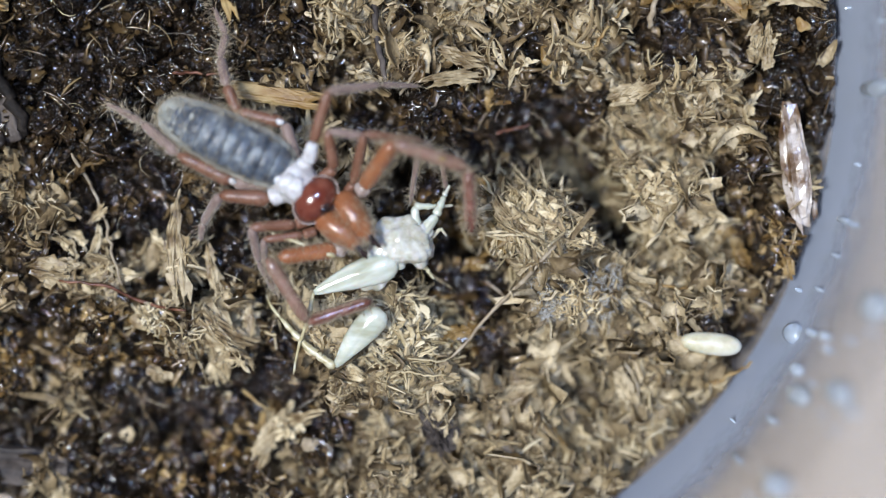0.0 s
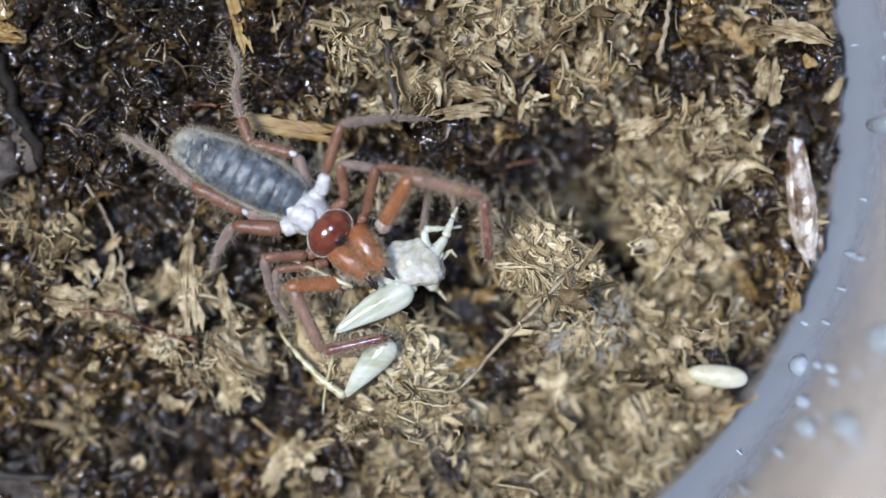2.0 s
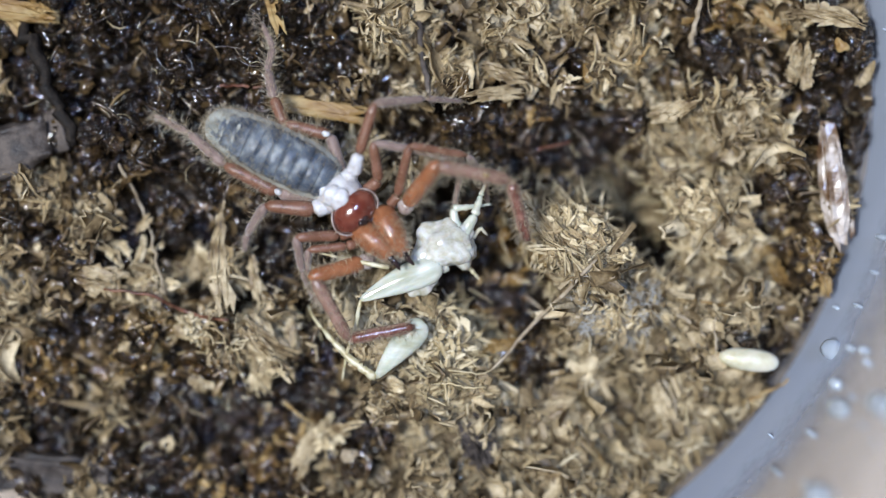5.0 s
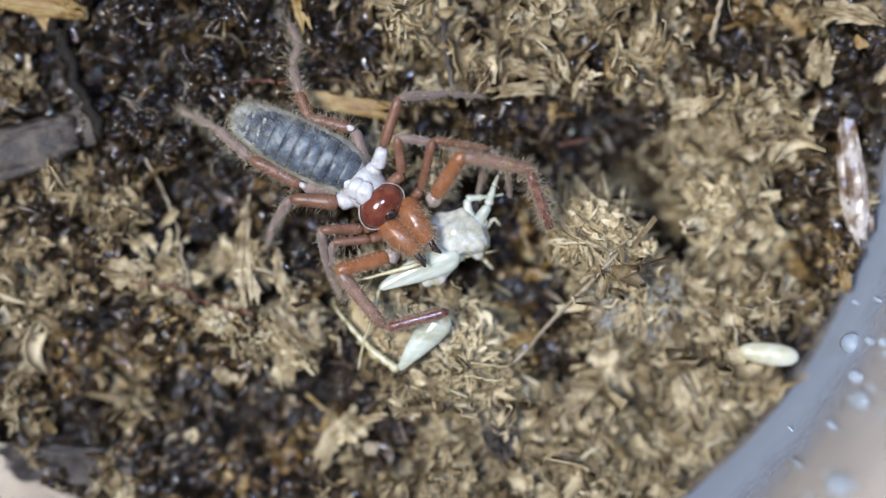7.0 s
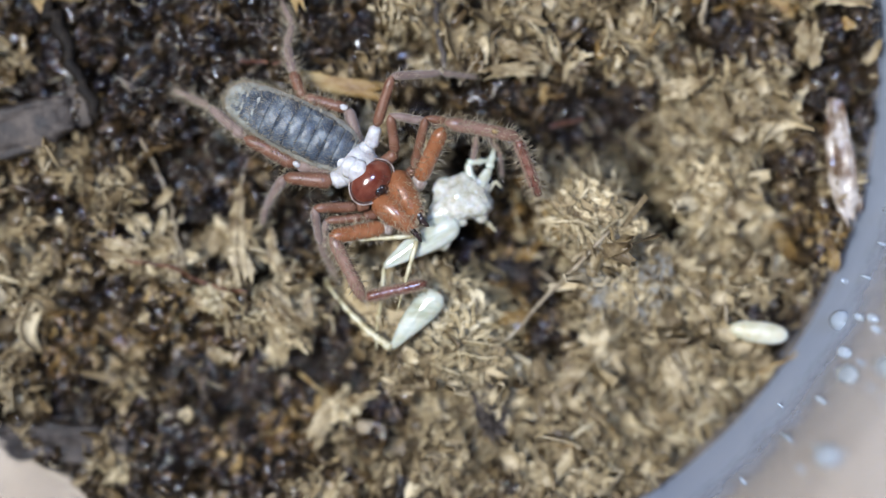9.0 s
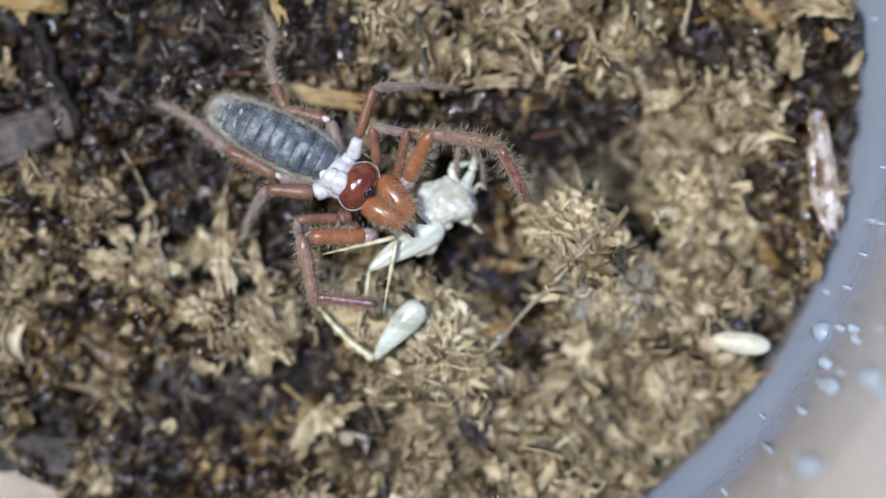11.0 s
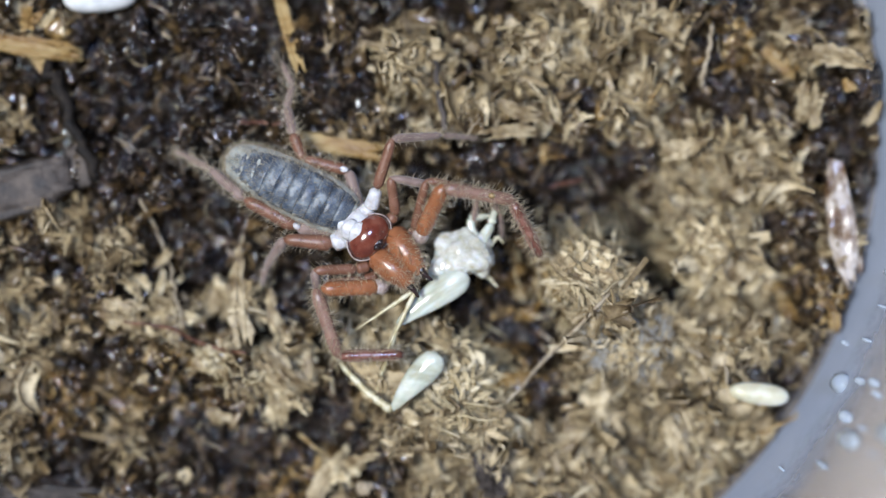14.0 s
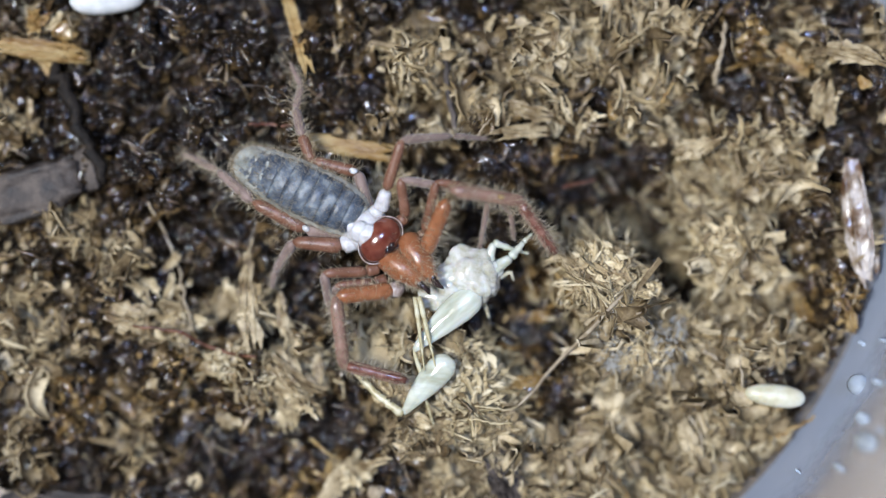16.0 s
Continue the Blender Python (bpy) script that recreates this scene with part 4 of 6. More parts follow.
def splinter(a, b, width, height, material, name, label, lift=0.4, seed=0, ends=0.5):
    """A torn sliver of wood with grain ridges along it and ragged ends, one skin."""
    rng = np.random.default_rng(900 + seed)
    a, b = rest([a, b], lift + 0.3)
    length = float(np.linalg.norm(np.subtract(b, a)))
    n, sides = 14, 26
    ang = np.linspace(0, 2 * math.pi, sides, endpoint=False)
    ridge = 1 + 0.16 * rng.normal(size=sides)
    tear = [0.5 * min(width, 1.6) * rng.normal(size=sides) for _ in range(2)]
    rows = []
    for u in np.linspace(0, 1, n):
        w = 1 - 0.35 * ends * abs(2 * u - 1) ** 3 + 0.05 * math.sin(7 * u + seed)
        x = u * length + tear[0] * max(0, 1 - 5 * u) + tear[1] * max(0, 5 * u - 4)
        k = ridge * (1 + 0.05 * rng.normal(size=sides)) * w
        y = np.sign(np.cos(ang)) * np.abs(np.cos(ang)) ** 0.6 * width / 2 * k
        z = np.sign(np.sin(ang)) * np.abs(np.sin(ang)) ** 0.6 * height / 2 * k * (0.5 if u in (0, 1) else 1)
        rows.append(np.stack([x, y, z], 1))
    f = [(i * sides + j, i * sides + (j + 1) % sides, (i + 1) * sides + (j + 1) % sides, (i + 1) * sides + j)
         for i in range(n - 1) for j in range(sides)] + [tuple(range(sides))[::-1], tuple((n - 1) * sides + j for j in range(sides))]
    return piece(name, moved((np.concatenate(rows), f), turned(a, b)), material, label=label, category="wood", smooth=False)


def slab(a, b, width, height, material, name, label, lift=0.4, seed=0):
    """A flat worn slab with an uneven outline."""
    a, b = rest([a, b], lift)
    length = float(np.linalg.norm(np.subtract(b, a)))

    def worn(v):
        k = np.array([noise.noise(Vector((p[0] * 0.28, p[1] * 0.28, seed * 3.1))) for p in v])
        g = np.array([noise.noise(Vector((p[0] * 0.12, p[1] * 1.1, seed))) for p in v])
        w = np.sign(v) * np.abs(v / np.abs(v).max(0)) ** 0.5 * np.abs(v).max(0)
        k = k + 0.4 * np.array([noise.noise(Vector((p[0] * 0.85, p[1] * 0.85, p[2] + seed))) for p in v])
        return w * (1 + 0.32 * k[:, None]) + np.stack([0 * g, 0 * g, 0.35 * height * g], 1)
    m = turned(a, b)
    m[:3, 3] += m[:3, 0] * length / 2
    return piece(name, moved(ball(length / 2, width / 2, height / 2, 26, 34, worn), m), material, label=label, category="bark")


def husk(a, b, width, material, name, label, lift=0.5, curl=0.5, seed=0, thick=0.12, notch=0.25, twist=0.0):
    """A curled ragged scrap of husk from a to b, with thickness."""
    a, b = rest([a, b], lift + 0.45)
    length = float(np.linalg.norm(np.subtract(b, a)))
    s = bundle(length * 1.1, width, 2.2 * thick, max(2, int(width / 0.3)), 700 + seed, 0.12 + 0.4 * notch, 0.10 * curl + 0.03, 15)
    m = turned(a, b)
    m[:3, 3] += m[:3, 0] * length / 2
    return piece(name, moved(s, m), material, label=label, category="husk", smooth=False)


def lump(p, size, material, name, label, category, seed=0, turn=0.0, rough=0.35, lift=0.0):
    x, y = p[0], p[1]
    s = ball(*[k / 2 for k in size], 14, 20, lumpy(rough, 0.45 * max(size), seed))
    at = pose(x * MM, y * MM, (ground_at(x, y) + size[2] * 0.3 + lift) * MM, 0, 0, turn)
    return piece(name, s, material, label=label, category=category, at=at)


def tuft(p, reach, count, material, name, label, seed=0, up=0.8, width=0.16):
    """A shaggy knot of fibres round a point, one object."""
    rng = np.random.default_rng(seed)
    x, y = p[0], p[1]
    base = ground_at(x, y)
    shapes = []
    for i in range(count):
        a = rng.uniform(0, 2 * math.pi)
        r = reach * rng.uniform(0.0, 0.75)
        c = np.array([x + r * math.cos(a), y + r * math.sin(a)])
        ln = min(2.2, reach * rng.uniform(0.25, 0.7))
        d = rng.uniform(0, 2 * math.pi)
        z = base + 0.3 + up * (1 - (r / reach) ** 2) * rng.uniform(0.3, 1.1)
        s = bundle(ln, width * rng.uniform(1.2, 3.2), width, 1, seed * 100 + i, 0.35, 0.18, 6)
        lean = Euler((rng.normal(0, 0.4), rng.normal(-0.1, 0.3), d)).to_matrix().to_4x4()
        shapes.append(moved(s, np.array(Matrix.Translation((c[0], c[1], z + 0.1 * ln)) @ lean)))
    return piece(name, joined(*shapes), material, label=label, category="fibre", smooth=False)


root([(11.95, -2.40, -0.60), (9.60, -4.95, 0.50), (7.38, -7.40, 1.60), (5.20, -9.80, 1.60), (2.95, -12.10, 0.00)], 0.22, 0.14, M_ROOT, "root_strand", "long straight dry tan rootlet lying across coir", "root", 1.6, 1)
root([(6.05, -5.95, 0.00), (9.05, -8.35, 0.00), (10.05, -9.45, 0.00)], 0.13, 0.09, M_ROOT, "root_strand", "short dry rootlet crossing a longer one", "root", 0.6, 2)
root([(-26.45, -0.20, 0.00), (-25.95, -2.95, 0.00), (-24.70, -6.95, 0.00)], 0.16, 0.1, M_ROOT, "root_strand", "thin pale rootlet among husk scraps", "root", 0.8, 3)
root([(-28.95, 5.55, 0.00), (-27.45, 2.05, 0.00), (-26.60, -0.20, 0.00)], 0.16, 0.12, M_ROOT, "root_strand", "thin pale rootlet over wet peat", "root", 0.6, 4)
root([(-30.20, -5.20, 0.00), (-25.95, -5.70, 0.00), (-23.20, -7.45, 0.00), (-19.45, -7.85, 0.00)], 0.13, 0.16, M_REDTWIG, "twig", "thin dark reddish twig with a hooked end", "twig", 0.9, 5)
root([(19.80, -5.95, 0.00), (21.55, -6.45, 0.00), (24.05, -6.80, 0.00)], 0.14, 0.1, M_STRAW, "twig", "short orange-brown splinter in tan coir", "twig", 0.6, 6)
root([(19.05, -7.45, 0.00), (20.55, -8.20, 0.00), (21.55, -9.35, 0.00)], 0.2, 0.1, M_ROOT, "root_strand", "curled pale rootlet in tan coir", "root", 0.6, 7)
root([(22.30, -10.45, 0.00), (22.10, -8.45, 0.00), (22.20, -7.45, 0.00)], 0.13, 0.09, M_ROOT, "thread", "short pale thread standing beside the pupa", "thread", 0.7, 8)
root([(22.40, -8.20, 0.00), (23.90, -8.95, 0.00), (25.80, -8.45, 0.00), (26.70, -7.95, 0.00)], 0.05, 0.04, M_ROOT, "thread", "fine curved pale thread behind the pupa", "thread", 0.6, 9)
root([(-3.20, 18.30, 0.00), (-3.10, 15.55, 0.00), (-2.60, 13.05, 0.00), (-2.30, 11.30, 0.00)], 0.33, 0.28, M_BARK, "twig", "dull brown upright twig in wet peat", "twig", 0.8, 10)
root([(-20.20, 12.15, 0.00), (-18.20, 12.20, 0.00), (-16.45, 12.05, 0.00)], 0.18, 0.12, M_REDTWIG, "twig", "thin red-brown twig behind the spider's abdomen", "twig", 0.5, 11)
root([(-1.10, 10.15, 0.00), (0.05, 11.80, 0.00), (0.80, 12.55, 0.00)], 0.14, 0.08, M_ROOT, "root_strand", "short pale fibre on brown coir", "root", 0.8, 12)
root([(15.30, 14.05, 0.00), (16.80, 16.05, 0.00), (17.90, 17.25, 0.00)], 0.16, 0.12, M_STRAW, "twig", "thin straw-brown stalk over wet peat", "twig", 0.9, 13)
root([(20.05, 15.55, 0.00), (20.55, 18.55, 0.00), (20.95, 21.05, 0.00)], 0.28, 0.2, M_ROOT, "root_strand", "straight greyish tan stalk over wet peat", "root", 0.9, 14)
root([(7.05, 6.80, 0.00), (9.05, 7.30, 0.00), (10.05, 7.55, 0.00)], 0.16, 0.1, M_REDTWIG, "twig", "short red-brown twig in black peat", "twig", 0.7, 15)
root([(10.05, 8.55, 0.00), (11.30, 7.80, 0.00), (12.05, 6.30, 0.00)], 0.05, 0.04, M_ROOT, "thread", "fine arched fibre over black peat", "thread", 1.2, 16)
root([(25.05, -15.20, 0.00), (27.30, -14.20, 0.00), (29.55, -12.95, 0.00)], 0.22, 0.1, M_STRAW, "twig", "amber-brown splinter at the tub's wall", "twig", 0.7, 17)
root([(-15.20, -15.20, 0.00), (-13.95, -16.20, 0.00), (-12.70, -17.05, 0.00)], 0.2, 0.1, M_STRAW, "twig", "short straw-coloured splinter beside a husk tuft", "twig", 0.7, 18)
root([(18.05, -13.20, 0.00), (19.20, -14.95, 0.00), (19.05, -17.45, 0.00), (17.80, -18.95, 0.00)], 0.16, 0.08, M_ROOT, "root_strand", "curved tan rootlet on dry coir", "root", 0.7, 19)
root([(11.80, -18.70, 0.00), (12.80, -20.45, 0.00), (13.55, -21.45, 0.00)], 0.22, 0.16, M_STRAW, "twig", "short brownish splinter on dry coir", "twig", 0.7, 20)
root([(5.30, -3.95, 0.00), (6.05, -1.95, 0.00), (5.80, 0.05, 0.00)], 0.1, 0.06, M_ROOT, "thread", "fine dry fibre hanging on a coir clump", "thread", 1.2, 21)
root([(-1.20, -13.00, 0.00), (1.20, -13.50, 0.00), (2.60, -13.30, 0.00)], 0.12, 0.08, M_PALEFIBRE, "root_strand", "pale flat fibre along a torn coir clump", "root", 1.2, 22)
root([(-0.70, -11.95, 0.00), (2.30, -12.45, 0.00), (3.80, -11.70, 0.00)], 0.10, 0.07, M_PALEFIBRE, "root_strand", "pale fibre ends on a torn coir clump", "root", 1.3, 23)
# no real twig: a black strand put where a gap lies in shadow
root([(-37.10, 17.55, 0.00), (-35.45, 13.55, 0.00), (-34.00, 10.05, 0.00), (-32.90, 7.05, 0.00)], 0.75, 0.5, M_SHADEBLACK, "twig", "black strand standing in for a shaded gap at the soil's edge", "twig", 0.3, 26, 0.2)

splinter((-14.95, 10.80, 0.00), (-8.10, 9.70, 0.00), 1.25, 0.8, M_STRAW, "wood_splinter", "straw-yellow wood splinter lying behind the spider", 1.9, 1)
splinter((-16.95, 23.05, 0.00), (-15.00, 16.85, 0.00), 1.1, 0.6, M_STRAW, "wood_splinter", "long straw-yellow sliver of wood on wet peat", 1.3, 2)
splinter((-41.20, 19.05, 0.00), (-35.60, 18.45, 0.00), 1.5, 1.0, M_STRAW, "wood_chunk", "split yellow chunk of wood with torn fibres", 0.9, 3, 0.9)
husk((-39.70, 20.55, 0.00), (-37.70, 22.05, 0.00), 1.6, M_STRAW, "husk_scrap", "torn yellow wood scrap on wet peat", 0.8, 0.5, 41, 0.2, 0.5)
husk((-37.20, 19.05, 0.00), (-34.00, 18.05, 0.00), 1.3, M_STRAW, "husk_scrap", "torn yellow wood scrap beside a chunk", 1.2, 0.6, 42, 0.2, 0.6)
lump((-36.10, 20.35, 0.00), (2.4, 1.6, 1.1), M_AMBER, "crumb", "wet amber lump against yellow wood", "crumb", 43, 20, 0.6, 0.4)
splinter((-38.20, 17.80, 0.00), (-36.70, 16.05, 0.00), 1.0, 0.7, M_STRAW, "wood_splinter", "short yellow splinter under a wood chunk", 0.5, 4)
splinter((32.00, 8.10, 0.00), (33.10, -0.40, 0.00), 1.9, 1.3, M_PINKCHIP, "wood_chip", "wet pinkish white chip of wood against the tub", 0.9, 35, 0.9)
splinter((33.40, 6.05, 0.00), (34.20, -0.45, 0.00), 0.5, 0.8, M_PINKCHIP, "wood_splinter", "thin pinkish wood sliver against the tub", 0.8, 6)
splinter((26.30, 18.80, 0.00), (28.30, 17.15, 0.00), 1.3, 0.9, M_STRAW, "wood_chip", "small blocky orange-tan chip of wood", 0.8, 7, 0.2)
splinter((6.30, 20.05, 0.00), (5.80, 16.80, 0.00), 0.6, 0.4, M_TANFLAKE, "wood_splinter", "thin tan sliver on brown coir", 0.9, 8)
splinter((12.80, 20.55, 0.00), (12.70, 18.05, 0.00), 0.6, 0.4, M_TANFLAKE, "wood_splinter", "thin greyish tan sliver on wet peat", 0.9, 9)
splinter((19.80, 5.45, 0.00), (21.90, 5.35, 0.00), 0.5, 0.35, M_PALEFIBRE, "wood_splinter", "small white fleck on tan coir", 1.0, 10)

husk((-20.60, 2.30, 0.00), (-20.30, -7.35, 0.00), 1.7, M_TANFLAKE, "husk_scrap", "long curled tan husk scrap standing among fibres", 1.0, 0.35, 1, 0.16, 0.3, 0.8)
husk((-21.95, -1.45, 0.00), (-23.30, -5.20, 0.00), 1.3, M_FLAKE, "husk_scrap", "curled brownish husk scrap", 0.8, 0.9, 2, 0.12)
husk((-17.95, -1.95, 0.00), (-16.60, -7.95, 0.00), 1.1, M_TANFLAKE, "husk_scrap", "narrow curled tan husk strip", 1.0, 0.7, 3, 0.12, 0.4, 1.2)
husk((-32.70, -4.20, 0.00), (-28.10, -4.95, 0.00), 2.4, M_TANFLAKE, "husk_scrap", "broad pale husk scrap with pointed corners", 0.9, 0.3, 4, 0.16, 0.5)
husk((28.05, 18.80, 0.00), (34.80, 17.80, 0.00), 1.5, M_TANFLAKE, "husk_scrap", "curved tan husk strip at the tub's wall", 1.2, 0.5, 5, 0.16, 0.3)
husk((30.05, 16.05, 0.00), (29.30, 12.30, 0.00), 2.4, M_TANFLAKE, "husk_scrap", "broad greyish tan husk scrap", 0.9, 0.25, 6)
husk((6.35, 1.55, 0.00), (10.05, -2.45, 0.00), 1.6, M_TANFLAKE, "husk_scrap", "frayed tan husk strip on a coir clump", 1.6, 0.5, 7, 0.14, 0.5, 0.6)
husk((8.60, 3.00, 0.00), (10.80, -0.45, 0.00), 0.8, M_TANFLAKE, "husk_scrap", "narrow pale husk strip on a coir clump", 1.8, 0.6, 8, 0.1, 0.4, 0.8)
husk((10.90, 1.60, 0.00), (15.05, -1.75, 0.00), 1.1, M_TANFLAKE, "husk_scrap", "rough grey-brown husk scrap on a coir clump", 1.3, 0.3, 9, 0.2, 0.5)
husk((4.80, -17.45, 0.00), (10.30, -14.70, 0.00), 2.8, M_TANFLAKE, "husk_scrap", "broad tan pith flake on dry coir", 0.9, 0.3, 10, 0.18, 0.3)
husk((0.80, -16.45, 0.00), (3.30, -21.45, 0.00), 2.6, M_BARK, "husk_scrap", "dull purplish grey bark flake", 0.7, 0.3, 11, 0.2)
husk((-11.95, -17.95, 0.00), (-8.20, -16.85, 0.00), 0.9, M_TANFLAKE, "husk_scrap", "pale pointed husk strip in a tuft", 1.2, 0.6, 12, 0.12, 0.4)
husk((-14.40, -21.60, 0.00), (-11.20, -17.00, 0.00), 1.7, M_FLAKE, "husk_scrap", "shaggy tan husk scrap on wet peat", 0.9, 0.4, 13, 0.2, 0.5)
husk((2.05, 13.80, 0.00), (6.05, 12.55, 0.00), 1.3, M_TANFLAKE, "husk_scrap", "tan husk scrap on brown coir", 1.0, 0.4, 14, 0.14, 0.5)
husk((0.55, 11.30, 0.00), (6.05, 11.80, 0.00), 1.2, M_TANFLAKE, "husk_scrap", "long tan husk strip on brown coir", 1.0, 0.4, 15, 0.14, 0.5)
husk((3.30, 19.05, 0.00), (5.80, 16.05, 0.00), 1.4, M_TANFLAKE, "husk_scrap", "forked tan husk scrap", 1.0, 0.5, 16, 0.14, 0.5)
husk((16.80, 9.55, 0.00), (20.80, 10.80, 0.00), 1.7, M_TANFLAKE, "husk_scrap", "curled tan husk scrap arching over a hole", 1.3, 0.7, 17, 0.15, 0.4)
husk((22.55, 6.55, 0.00), (26.30, 9.55, 0.00), 3.2, M_TANFLAKE, "husk_scrap", "broad pinkish tan pith flake", 1.1, 0.3, 18, 0.2, 0.4)
husk((15.80, 1.80, 0.00), (20.80, 0.05, 0.00), 1.8, M_TANFLAKE, "husk_scrap", "arched tan husk strip on dry coir", 1.0, 0.5, 19, 0.15, 0.4)
husk((21.55, -1.45, 0.00), (25.30, 0.05, 0.00), 1.6, M_TANFLAKE, "husk_scrap", "tan husk strip on dry coir", 1.0, 0.5, 20, 0.15, 0.4)
husk((16.80, -12.95, 0.00), (19.30, -17.95, 0.00), 1.4, M_FLAKE, "husk_scrap", "grey-brown pith flake on dry coir", 0.8, 0.4, 21, 0.15, 0.4)
husk((-27.95, -0.45, 0.00), (-26.10, 1.30, 0.00), 0.9, M_TANFLAKE, "husk_scrap", "small yellowish husk strip", 0.8, 0.6, 22, 0.12, 0.4)
husk((27.80, -2.95, 0.00), (28.70, -5.20, 0.00), 1.0, M_AMBER, "husk_scrap", "wet amber husk scrap", 0.7, 0.4, 23, 0.14, 0.4)
husk((31.30, -2.95, 0.00), (32.30, -5.95, 0.00), 0.8, M_AMBER, "husk_scrap", "wet amber husk strip at the tub's wall", 0.8, 0.5, 24, 0.14, 0.4)
husk((-14.45, -7.45, 0.00), (-14.20, -10.45, 0.00), 0.7, M_TANFLAKE, "husk_scrap", "narrow tan husk strip", 0.8, 0.6, 25, 0.12, 0.4)
husk((-18.70, -8.45, 0.00), (-14.20, -11.95, 0.00), 2.6, M_TANFLAKE, "husk_scrap", "frayed tan husk scrap with gaps", 0.9, 0.4, 26, 0.2, 0.7)
husk((-23.20, -12.95, 0.00), (-21.20, -14.45, 0.00), 1.2, M_TANFLAKE, "husk_scrap", "small pale husk scrap", 0.8, 0.5, 27, 0.12, 0.6)
husk((1.80, -10.45, 0.00), (6.05, -9.95, 0.00), 1.2, M_AMBER, "husk_scrap", "glossy amber husk strip on a torn clump", 1.3, 0.5, 28, 0.14, 0.4)

slab((-42.60, 5.40, 0.00), (-34.90, 7.60, 0.00), 4.6, 2.0, M_BARK, "bark_piece", "smooth grey-brown slab of bark at the soil's edge", 0.6, 31)
slab((-35.20, 10.30, 0.00), (-34.00, 6.60, 0.00), 1.8, 1.4, M_BARK, "bark_piece", "small dull purplish bark bit", 0.6, 32)
splinter((-41.20, -21.05, 0.00), (-30.95, -21.75, 0.00), 2.8, 1.6, M_BARK, "bark_piece", "flat dark grey bark strip at the soil's edge", 0.3, 33)
lump((-22.80, -8.85, 0.00), (3.6, 1.7, 1.2), M_TANFLAKE, "coir_nub", "pale rounded coir nub with cut fibre ends", "coir", 4, -12, 0.7, 0.5)
lump((-9.20, -19.85, 0.00), (1.7, 1.3, 0.9), M_ROOT, "crumb", "dull pale crumb sunk in wet peat", "crumb", 5, 0, 0.4)
lump((5.35, -4.50, 0.00), (1.6, 1.2, 1.0), M_AMBER, "crumb", "glossy amber crumb on wet coir", "crumb", 6, 15, 0.7, 0.4)
lump((4.30, -0.70, 0.00), (1.4, 1.0, 0.9), M_AMBER, "crumb", "glossy amber crumb on wet coir", "crumb", 7, 60, 0.7, 0.4)
lump((11.20, 13.45, 0.00), (0.8, 1.9, 0.6), M_AMBER, "crumb", "small yellow seed-like husk crumb", "crumb", 8, 10, 0.5, 0.5)
lump((32.80, 15.65, 0.00), (1.0, 1.4, 0.7), M_STRAW, "crumb", "pinkish tan crumb near the tub's wall", "crumb", 9, 30, 0.6, 0.6)
lump((18.20, 15.55, 0.00), (1.5, 0.7, 0.6), M_PALEFIBRE, "crumb", "tiny pale seed-like crumb on wet peat", "crumb", 10, 25, 0.2, 0.9)
lump((-32.30, 23.75, 0.00), (7.0, 4.2, 3.2), M_STONE, "white_lump", "smooth white lump lying on wet peat", "lump", 11, 10, 0.2)

slab((-10.60, -5.80, 0.00), (-6.40, -11.20, 0.00), 4.2, 2.0, M_DRYFIBRE, "coir_block", "torn block of tan coir under pale fibres", -0.3, 37)
tuft((-8.70, -7.90, 0.00), 2.7, 170, M_PALEFIBRE, "coir_tuft", "short pale fibre ends on a torn block", 12, 0.9, 0.10)
tuft((-1.20, -10.20, 0.00), 4.0, 90, M_PALEFIBRE, "coir_tuft", "pale torn coir clump with frayed fibre ends", 1, 1.6, 0.17)
tuft((1.70, -10.55, 0.00), 1.8, 40, M_PALEFIBRE, "coir_tuft", "curly pale coir shreds on a torn clump", 2, 1.5, 0.14)
tuft((-8.20, -10.45, 0.00), 2.6, 40, M_DRYFIBRE, "coir_tuft", "tan matted coir under the severed leg", 3, 1.2, 0.16)
tuft((10.30, -0.50, 0.00), 3.4, 110, M_DRYFIBRE, "coir_tuft", "shaggy raised tan coir clump", 4, 2.0, 0.16)
tuft((13.55, -2.35, 0.00), 2.2, 50, M_DRYFIBRE, "coir_tuft", "shaggy tan coir clump with a frayed edge", 5, 1.6, 0.15)
tuft((-22.70, -8.75, 0.00), 1.9, 70, M_PALEFIBRE, "coir_tuft", "pale cut fibre ends on a coir nub", 6, 1.6, 0.12)
tuft((20.80, 2.05, 0.00), 3.2, 60, M_DRYFIBRE, "coir_tuft", "soft tan coir clump", 7, 1.4, 0.2)
tuft((13.80, -7.45, 0.00), 3.0, 70, M_DRYFIBRE, "coir_tuft", "fine curly greyish tan coir mat", 8, 1.0, 0.09)
tuft((-11.20, -18.70, 0.00), 2.0, 34, M_DRYFIBRE, "coir_tuft", "tan husk tuft on wet peat", 9, 1.2, 0.16)
tuft((-25.95, -5.95, 0.00), 1.8, 26, M_ROOT, "coir_tuft", "tangle of fine pale rootlets", 10, 1.3, 0.07)
tuft((-6.70, -4.45, 0.00), 2.4, 44, M_DRYFIBRE, "coir_tuft", "brown coir tangle beneath the prey", 11, 0.6, 0.1)



